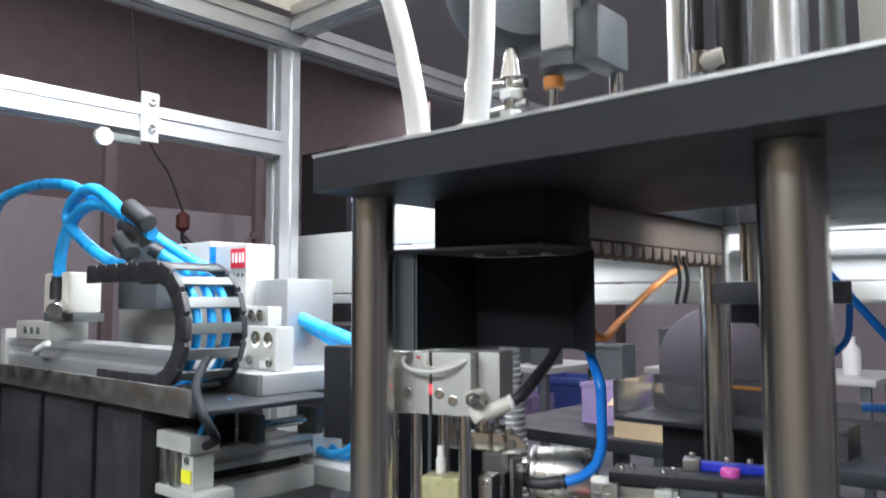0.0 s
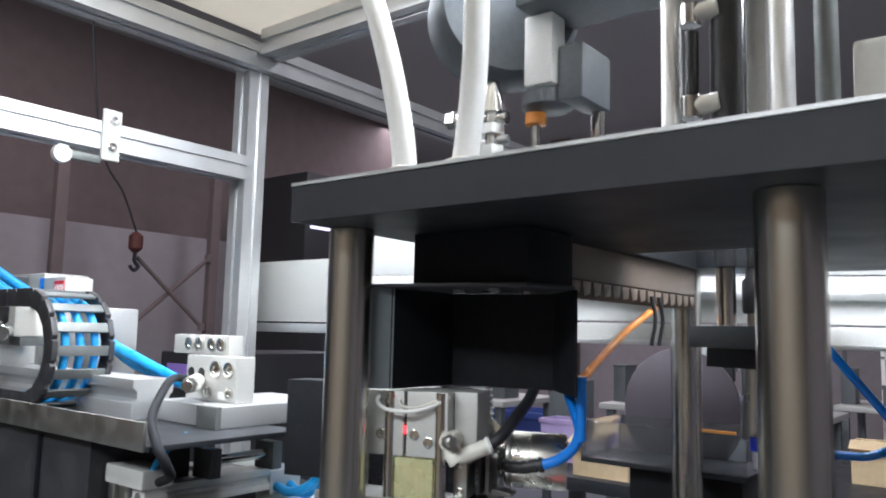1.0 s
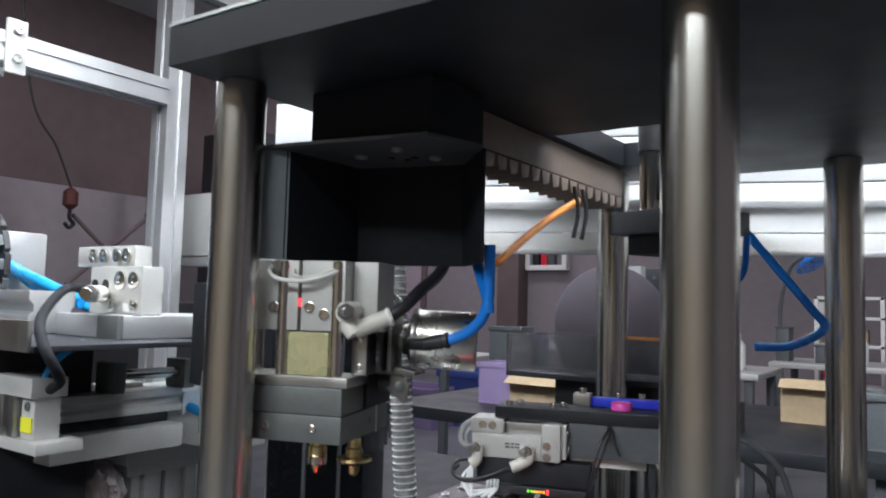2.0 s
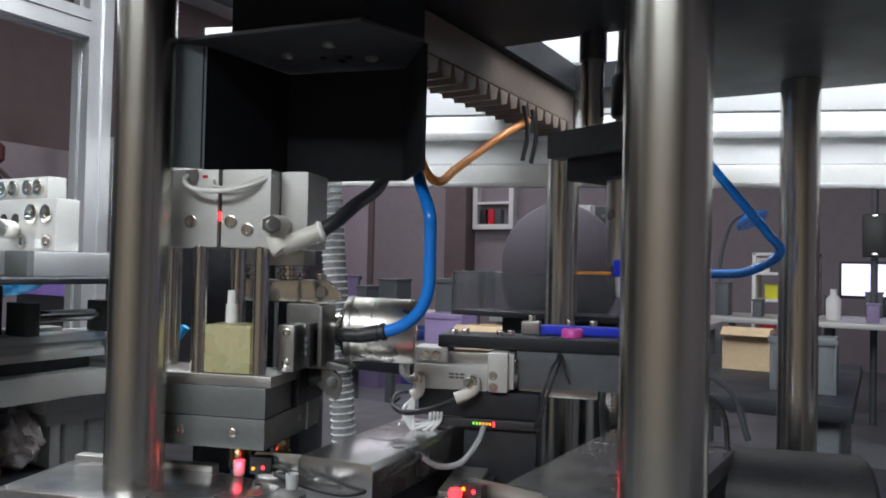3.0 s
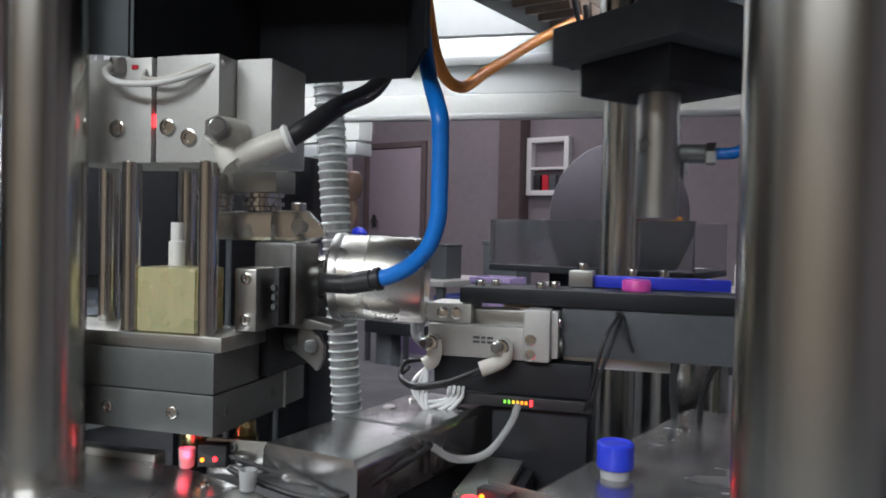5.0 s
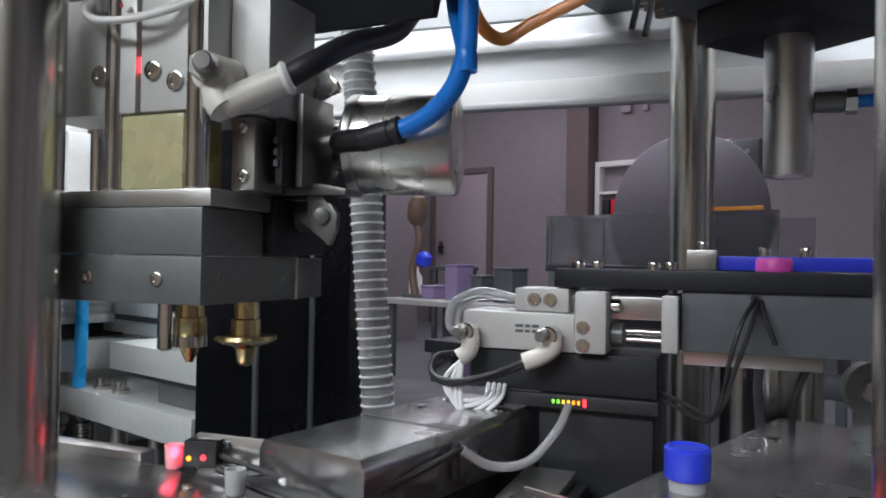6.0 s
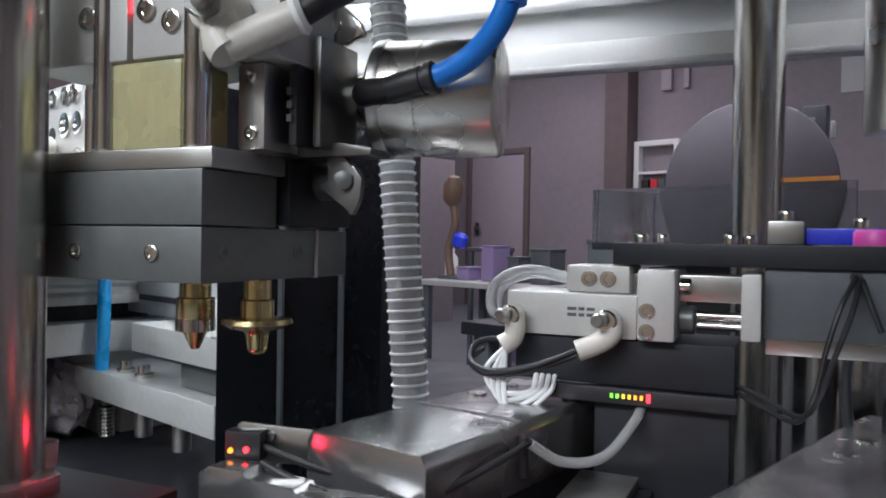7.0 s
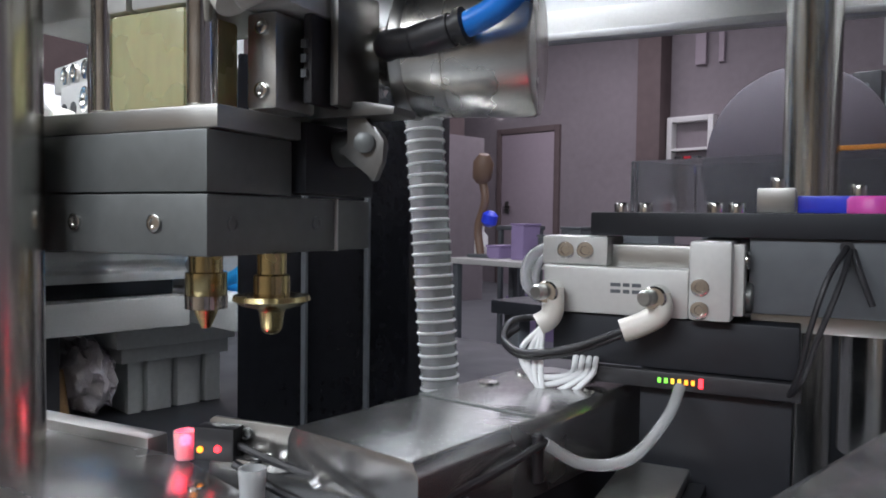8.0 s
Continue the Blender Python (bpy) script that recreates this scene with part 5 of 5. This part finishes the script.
    part("rail", box(0.1495, 0.1700, 0.062, 0.118, 0.7863, 0.790, 0.0008), M["brushed"], k)
    part("shaft", rod((0.06, 0.015, 0.772), (0.150, 0.10, 0.772), 0.006), M["steel"], k)


M["olive"] = node_mat("olive_grey_paint", (0.16, 0.165, 0.13), 0.55, 0.0, 0.08, 10, 0.03)
outfeed_things()


M["tan_dim"] = node_mat("tan_painted_casting", (0.16, 0.10, 0.07), 0.5, 0.0, 0.1, 10, 0.03)
M["cap_blue_dim"] = node_mat("dull_blue_plastic", (0.04, 0.07, 0.26), 0.5, 0.0, 0.08, 10, 0.03)
M["lilac"] = node_mat("lilac_plastic", (0.26, 0.20, 0.36), 0.45, 0.0, 0.06, 30, 0.03)


# ---- the hall behind ----
def hall():
    # partition wall with a door
    Y = 7.9
    w = tagged(part("wall_partition", box(-9.3, 4.7, Y, Y + 0.1, 0, 3.4, 0), M["wall"], None), "mauve painted partition wall behind the machine", "wall", kind="structure")
    door = tagged(part("door_1", box(-6.44, -5.56, Y - 0.03, Y - 0.002, 0.0, 2.02, 0.004), M["door"], None), "lilac painted hall door with a steel lever handle", "door", kind="structure")
    part("handle", tube([(-6.34, Y - 0.03, 1.04), (-6.34, Y - 0.08, 1.04), (-6.24, Y - 0.08, 1.04)], 0.022, 10), M["steel"], door)
    part("lock_plate", box(-6.375, -6.305, Y - 0.036, Y - 0.031, 0.96, 1.12, 0.004), M["brushed"], door)
    for x in (-6.52, -5.555):
        part("door_frame", box(x, x + 0.075, Y - 0.05, Y - 0.002, 0, 2.10, 0.004), M["wall_dark"], door)
    part("door_frame", box(-6.442, -5.558, Y - 0.05, Y - 0.002, 2.025, 2.10, 0.004), M["wall_dark"], door)
    lam = thing("door_lamp", (-6.5, Y, 2.3), "small lit round lamp on the partition wall", "lamp", turned=False)
    part("lamp", lathe([(0, 0.05), (0.03, 0.045)], (-6.5, Y - 0.002, 2.33), (0, -1, 0), 20), M["exit"], lam)
    tagged(part("pillar_1", box(-4.26, -3.97, Y - 0.25, Y - 0.002, 0, 3.4, 0.006), M["wall_dark"], None), "dark mauve wall pillar", "pillar", kind="structure")
    cab = thing("wall_cabinet", (-3.6, Y - 0.1, 1.4), "white framed glass cabinet hanging on the wall", "cabinet", turned=False)
    for x0, x1, z0, z1 in ((-3.95, -3.89, 1.36, 2.04), (-3.47, -3.41, 1.36, 2.04), (-3.89, -3.47, 1.98, 2.04), (-3.89, -3.47, 1.36, 1.42), (-3.89, -3.47, 1.66, 1.69)):
        part("frame_bar", box(x0, x1, Y - 0.12, Y - 0.002, z0, z1, 0.004), M["white"], cab)
    for x0, m in ((-3.86, "black"), (-3.75, "red"), (-3.66, "guard_grey")):
        part("box", box(x0, x0 + 0.08, Y - 0.10, Y - 0.01, 1.4202, 1.60, 0.003), M[m], cab)
    post = thing("wall_duct", (-3.6, Y, 2.3), "pale cable duct running down the wall", "cable duct", turned=False)
    part("duct", box(-3.66, -3.54, Y - 0.06, Y - 0.002, 2.60, 3.3, 0.004), M["door"], post)
    part("duct", box(-3.40, -3.34, Y - 0.05, Y - 0.002, 2.60, 3.3, 0.004), M["door"], post)
    pap = thing("notice_sheet", (-1.7, Y, 2.6), "pale notice sheet on the wall", "notice", turned=False)
    part("sheet", box(-1.82, -1.48, Y - 0.012, Y - 0.002, 2.36, 2.82, 0.001), M["panel"], pap)
    # desks with clutter
    rnd = random.Random(4)
    for x0, y0, wdt in ((-2.75, 3.0, 0.9), (-1.5, 3.4, 1.1), (-0.55, 4.4, 1.0), (0.0, 5.0, 1.2)):
        t = thing("work_table", (x0 + wdt / 2, y0 + 0.3, 0), "grey work table in the hall", "table", "hall tables", turned=False)
        part("tabletop", box(x0, x0 + wdt, y0, y0 + 0.6, 0.62, 0.65, 0.004), M["alu_white"], t)
        for a in (x0 + 0.03, x0 + wdt - 0.07):
            for b in (y0 + 0.03, y0 + 0.53):
                part("leg", box(a, a + 0.04, b, b + 0.04, 0, 0.62, 0.003), M["guard_grey"], t)
        for k in range(5):
            w2, h2 = rnd.uniform(0.05, 0.14), rnd.uniform(0.05, 0.2)
            x1 = x0 + 0.05 + k * (wdt - 0.2) / 4
            kind, lab, m = rnd.choice((("carton", "small lilac carton on a table", "lilac"), ("plastic_bin", "blue plastic bin on a table", "cap_blue"), ("parts_box", "grey parts box on a table", "guard_grey"), ("bottle", "pale plastic bottle on a table", "white")))
            o = thing(kind, (x1, y0 + 0.25, 0.65), lab, kind.replace("_", " "), turned=False)
            if kind == "bottle":
                part("bottle", lathe([(0, 0.035), (0.01, 0.04), (0.12, 0.04), (0.15, 0.018), (0.18, 0.018)], (x1, y0 + 0.25, 0.65), (0, 0, 1), 20), M[m], o)
            else:
                part("shell", box(x1 - w2 / 2, x1 + w2 / 2, y0 + 0.15, y0 + 0.3, 0.65, 0.65 + h2, 0.006), M[m], o)
                part("lid", box(x1 - w2 / 2 - 0.004, x1 + w2 / 2 + 0.004, y0 + 0.146, y0 + 0.304, 0.65 + h2, 0.662 + h2, 0.003), M[m], o)
    st = thing("robot_stand", (-2.64, 3.2, 0.65), "tan and blue bench tool stand on a work table", "bench tool", turned=False)
    part("foot", box(-2.72, -2.55, 3.15, 3.25, 0.65, 0.67, 0.004), M["guard_grey"], st)
    part("pole", tube([(-2.66, 3.2, 0.67), (-2.68, 3.2, 0.82), (-2.63, 3.2, 0.98), (-2.66, 3.2, 1.12)], 0.024, 12), M["tan_dim"], st)
    part("head", lathe([(0, 0.03), (0.03, 0.055), (0.12, 0.06), (0.17, 0.03)], (-2.66, 3.2, 1.08), (0.3, -0.2, 1), 20), M["tan_dim"], st)
    part("grip", lathe([(0, 0.02), (0.02, 0.045), (0.07, 0.045), (0.09, 0.02)], (-2.58, 3.17, 0.83), (0.3, 0, 1), 18), M["cap_blue"], st)
    sl = thing("bar_stool", (-2.5, 3.9, 0), "dark steel stool in the hall", "stool", turned=False)
    part("seat", box(-3.10, -2.86, 3.85, 4.09, 0.80, 0.83, 0.008), M["guard_grey"], sl)
    for a in (-3.09, -2.90):
        for b in (3.86, 4.05):
            part("leg", box(a, a + 0.03, b, b + 0.03, 0, 0.80, 0.003), M["guard_grey"], sl)
    for x, y, w2, h2, m, lab in ((-3.35, 4.3, 0.5, 0.30, "lilac", "lilac plastic crate on the hall floor"), (-3.0, 4.6, 0.55, 0.42, "cap_blue_dim", "dull blue plastic crate on the hall floor"), (-2.25, 4.5, 0.45, 0.36, "guard_grey", "grey plastic crate on the hall floor")):
        o = thing("crate", (x, y, 0), lab, "crate", "crates on the hall floor", turned=False)
        part("floor_panel", box(x, x + w2, y, y + 0.4, 0.0, 0.012, 0.002), M[m], o)
        for q in ((x, x + 0.015, y, y + 0.4), (x + w2 - 0.015, x + w2, y, y + 0.4), (x + 0.0155, x + w2 - 0.0155, y, y + 0.015), (x + 0.0155, x + w2 - 0.0155, y + 0.385, y + 0.4)):
            part("side_panel", box(*q, 0.0125, h2, 0.003), M[m], o)
        part("rim", box(x - 0.015, x + w2 + 0.015, y - 0.016, y - 0.001, h2 - 0.05, h2, 0.004), M[m], o)
    # shelf and monitor
    sh = thing("shelf_rack", (-0.25, 5.2, 0), "white shelf rack with mixed stock", "shelf", turned=False)
    for x in (-0.42, -0.04):
        part("upright", box(x, x + 0.025, 5.2, 5.5, 0, 1.05, 0.003), M["white"], sh)
    for z in (0.45, 0.72, 0.90, 1.03):
        part("board", box(-0.42, -0.015, 5.2, 5.5, z, z + 0.02, 0.003), M["white"], sh)
    for x, z, m, lab in ((-0.36, 0.92, "white", "white carton on the shelf rack"), (-0.25, 0.92, "guard_grey", "grey carton on the shelf rack"), (-0.30, 0.74, "led_label", "yellow carton on the shelf rack"), (-0.16, 0.74, "card", "brown carton on the shelf rack"), (-0.33, 0.47, "red", "dull red carton on the shelf rack")):
        o = thing("carton", (x, 5.3, z), lab, "carton", turned=False)
        part("shell", box(x - 0.045, x + 0.045, 5.25, 5.4, z, z + 0.09, 0.004), M[m], o)
        part("flap", box(x - 0.047, x + 0.047, 5.247, 5.403, z + 0.09, z + 0.096, 0.002), M[m], o)
    mo = thing("monitor", (0.28, 5.3, 0.65), "monitor with a lit lilac screen on a table", "monitor", turned=False)
    part("shell", box(0.10, 0.62, 5.28, 5.32, 0.76, 1.0, 0.006), M["black"], mo)
    part("screen", box(0.115, 0.605, 5.272, 5.279, 0.78, 0.985, 0.001), M["screen"], mo)
    part("stand", box(0.30, 0.42, 5.27, 5.36, 0.65, 0.76, 0.004), M["black"], mo)
    sw = thing("wall_telephone", (0.30, 5.0, 1.15), "black handset hanging on a steel pole", "handset", turned=False)
    part("body", box(0.235, 0.365, 5.0, 5.05, 1.02, 1.29, 0.01), M["black"], sw)
    for z in (1.03, 1.265):
        part("clip", box(0.285, 0.32, 4.99, 4.999, z, z + 0.02, 0.003), M["steel"], sw)
    part("pole", rod((0.30, 5.08, 0.0), (0.30, 5.08, 1.6), 0.02), M["guard_grey"], sw)
    bl = thing("desk_lamp", (-0.42, 4.6, 0.65), "blue desk lamp on a work table", "desk lamp", turned=False)
    part("shade", lathe([(0, 0.02), (0.05, 0.10), (0.06, 0.10)], (-0.36, 4.55, 1.27), (0.5, -0.2, -0.8), 24), M["blue"], bl)
    part("stem", tube([(-0.50, 4.6, 0.65), (-0.52, 4.6, 0.95), (-0.46, 4.58, 1.2), (-0.36, 4.55, 1.28)], 0.012, 10), M["guard_grey"], bl)
    # low side table close behind the machine
    st = thing("side_table", (-0.3, 1.45, 0), "dark grey side table behind the machine with mixed parts", "table", turned=False)
    part("tabletop", box(-0.80, 0.30, 1.14, 1.80, 0.672, 0.70, 0.003), M["plate"], st)
    for a in (-0.78, 0.24):
        for b in (1.16, 1.74):
            part("leg", box(a, a + 0.04, b, b + 0.04, 0, 0.672, 0.003), M["guard_grey"], st)
    clutter = ((-0.46, 1.17, 0.13, 0.085, "carton", "open kraft cardboard carton on the side table", "card"), (-0.62, 1.30, 0.10, 0.10, "parts_bin", "lilac plastic parts bin on the side table", "lilac"),
               (-0.26, 1.34, 0.09, 0.14, "parts_bin", "dark grey plastic parts bin on the side table", "guard_grey"), (-0.12, 1.22, 0.12, 0.06, "parts_bin", "black plastic parts bin on the side table", "black"),
               (0.03, 1.52, 0.10, 0.09, "carton", "kraft cardboard carton on the side table", "card"), (0.16, 1.25, 0.11, 0.10, "parts_bin", "dark grey plastic parts bin on the side table", "guard_grey"),
               (-0.36, 1.60, 0.12, 0.16, "parts_bin", "lilac plastic parts bin on the side table", "lilac"), (-0.74, 1.55, 0.10, 0.18, "parts_bin", "dark grey plastic parts bin on the side table", "guard_grey"))
    for x, y, w2, h2, kind, lab, m in clutter:
        o = thing(kind, (x, y, 0.70), lab, kind.replace("_", " "), turned=False)
        d2, th = w2 * 0.8, 0.004
        part("floor_panel", box(x, x + w2, y, y + d2, 0.7002, 0.7002 + th, 0.0005), M[m], o)
        for q in ((x, x + th, y, y + d2), (x + w2 - th, x + w2, y, y + d2), (x + th, x + w2 - th, y, y + th), (x + th, x + w2 - th, y + d2 - th, y + d2)):
            part("side_panel", box(*q, 0.7044, 0.70 + h2, 0.0008), M[m], o)
        if kind == "carton":
            part("flap", prism([(y - 0.03, 0.70 + h2 - 0.012), (y - 0.028, 0.70 + h2 - 0.014), (y, 0.70 + h2 + 0.0005), (y, 0.70 + h2 + 0.004)], 0, x, x + w2, 0), M[m], o)
        else:
            part("rim", box(x - 0.003, x + w2 + 0.003, y - 0.004, y - 0.0005, 0.70 + h2 - 0.012, 0.70 + h2, 0.001), M[m], o)
    # west side: partition, chain hoist and lit slots
    pw = tagged(part("wall_screen", box(-5.3, -5.2, 0.6, 6.1, 0, 1.75, 0.004), M["wall"], None), "mauve low partition at the side of the hall", "wall", kind="structure")
    # Dimness of the deep hall, put in as a dark brown wall high up.
    ub = tagged(part("wall_dim_depth", box(-5.6, -5.5, -3, 6.1, 1.2, 3.4, 0), M["wall_dark"], None), "dark brown wall standing in for the dim depth of the hall", "wall", kind="structure")
    for y in (2.05, 3.30):
        p = thing("hall_post", (-4.9, y, 0), "dark steel hall post", "post", "hall posts", turned=False)
        part("shaft", box(-4.93, -4.87, y - 0.04, y + 0.04, 0, 2.3, 0.004), M["wall_dark"], p)
        part("foot", box(-4.98, -4.82, y - 0.09, y + 0.09, 0, 0.02, 0.002), M["wall_dark"], p)
    hk = thing("chain_hoist", (-4.8, 2.57, 1.5), "red chain hoist hook hanging in the hall", "hoist", turned=False)
    part("block", lathe([(0, 0.02), (0.03, 0.05), (0.12, 0.05), (0.15, 0.02)], (-4.8, 2.57, 1.53), (0, 0, 1), 18), M["rust"], hk)
    part("hook", tube([(-4.8, 2.57, 1.53), (-4.8, 2.57, 1.47), (-4.8, 2.60, 1.43), (-4.8, 2.57, 1.40), (-4.8, 2.535, 1.43)], 0.014, 8), M["plate"], hk)
    part("chain", tube([(-4.8, 2.57, 1.68), (-4.8, 2.45, 1.95), (-4.8, 2.25, 2.3), (-4.8, 2.1, 3.4)], 0.008, 6), M["plate"], hk)
    for k, (ya, za, yb, zb) in enumerate(((2.62, 1.0, 3.25, 1.55), (2.62, 1.5, 3.2, 1.0))):
        br = thing("diagonal_brace", (-4.9, (ya + yb) / 2, za), "dark steel cross brace in the hall", "brace", "cross braces", turned=False)
        part("bar", rod((-4.88 + 0.03 * k, ya, za), (-4.88 + 0.03 * k, yb, zb), 0.016, 10), M["wall_dark"], br)
        part("lug", rod((-4.88 + 0.03 * k, yb, zb - 0.03), (-4.88 + 0.03 * k, yb, zb + 0.03), 0.03, 10), M["wall_dark"], br)
    rk = thing("control_rack", (-4.6, 4.1, 0), "dark control rack with two lit lilac slots", "control rack", turned=False)
    part("shell", box(-4.9, -4.3, 3.75, 4.5, 0, 2.3, 0.01), M["black"], rk)
    for z in (1.83, 2.03):
        part("lit_slot", box(-4.296, -4.29, 3.80, 4.10, z, z + 0.05, 0.002), M["screen"], rk, "lit lilac slot")
    mk = thing("side_cabinet", (-1.6, 1.2, 0), "dark machine cabinet with a blue light behind the frame", "cabinet", turned=False)
    part("shell", box(-2.0, -1.68, 1.1, 1.7, 0, 0.92, 0.01), M["black"], mk)
    part("lit_strip", box(-1.95, -1.72, 1.094, 1.0995, 0.80, 0.88, 0.002), M["lilac_dim"], mk)


M["rust"] = node_mat("dull_red_iron", (0.10, 0.03, 0.025), 0.6, 0.2, 0.2, 10, 0.05)
M["lilac_dim"] = glow_mat("dim_violet_light", (0.16, 0.10, 0.32), 0.25)
hall()


# ---- what moves ----
def motions():
    def ride(ob, base, rows, turn=0.0):
        walk(ob, [(t, station(base[0] + dx, base[1] + dy, base[2] + dz, turn)) for t, dx, dy, dz in rows])
    ride(HEAD, (0.02, 0.05, 0.8576), [(0, 0, 0, -LIFT), (0.6, 0, 0, -LIFT), (0.92, 0, 0, 0), (2.45, 0, 0, 0), (2.75, 0, 0, -LIFT),
                                      (5.72, 0, 0, -LIFT), (5.95, 0, 0, 0), (8, 0, 0, 0)])
    ride(ARM, (0.2, 0.14, 0.839), [(0, ARM_IN, 0, 0), (5.0, ARM_IN, 0, 0), (5.3, 0, 0, 0), (7.62, 0, 0, 0), (7.8, ARM_IN, 0, 0), (8, ARM_IN, 0, 0)])
    down = [(0, 0.044, 0.11, 0.118), (2.4, 0.044, 0.11, 0.118), (3.3, 0.018, -0.005, 0.104), (3.5, 0.002, -0.045, 0.101), (3.8, 0, -0.01, 0.07), (4.1, 0, 0, 0.0), (4.4, 0, 0, 0.0)]
    ride(PRESS, (0.2115, 0.09, 0.8090), down + [(4.5, 0, 0, 0.004), (4.75, 0, 0, 0.08), (5.3, 0.036, 0.055, 0.10), (7.0, 0.036, 0.056, 0.10), (8, 0.036, 0.056, 0.10)], PRESS_TURN)
    ride(VIAL_CAP, VIAL_BASE, down + [(6.6, 0, 0, 0), (6.8, 0.022, -0.004, 0), (7.1, 0.075, -0.012, 0), (8, 0.12, -0.02, 0)])
    # the shuttle and its sensor slide along the track
    c, s = math.cos(radians(-13)), math.sin(radians(-13))
    slide = [(0, -0.014), (6.05, -0.014), (6.4, 0), (7.6, 0), (7.85, -0.014), (8, -0.014)]
    ride(SHUTTLE, (0.115, 0.09, 0.70), [(t, -s * d, c * d, 0) for t, d in slide], -13)
    ride(SENSOR, (0.075, 0.045, 0.80), [(t, -s * d, c * d, 0) for t, d in slide], 14)
    # the carrier plate draws back and returns with its vials
    index = [(0, 0, 0, 0), (6.6, 0, 0, 0), (6.9, -0.075, 0, 0), (7.3, -0.075, 0, 0), (7.75, 0, 0, 0), (8, 0, 0, 0)]
    ride(CARRIER, CARRIER_BASE, index)
    ride(VIAL_LIT, (0.0450, 0.0290, 0.7992), index)
    ride(VIAL_NEXT, (0.0830, 0.0130, 0.7992), index)
    # the feed carriage runs back along its rail
    feed = ((0, 0), (0.5, -0.06), (1.0, -0.38), (1.5, -0.385), (8, -0.385))
    for ob, base in RIDERS:
        walk(ob, [(t, pose(base[0] + dx, base[1], base[2])) for t, dx in feed])
    walk(CHAIN, [(t, pose(CHAIN_BASE[0] + dx / 2, *CHAIN_BASE[1:])) for t, dx in feed])
    walk(PICK, [(t, pose(PICK_BASE[0] + dx, *PICK_BASE[1:])) for t, dx in ((0, -0.46), (5.35, -0.46), (5.85, 0), (7.25, 0), (7.5, -0.09), (7.8, -0.42), (8, -0.46))])


motions()
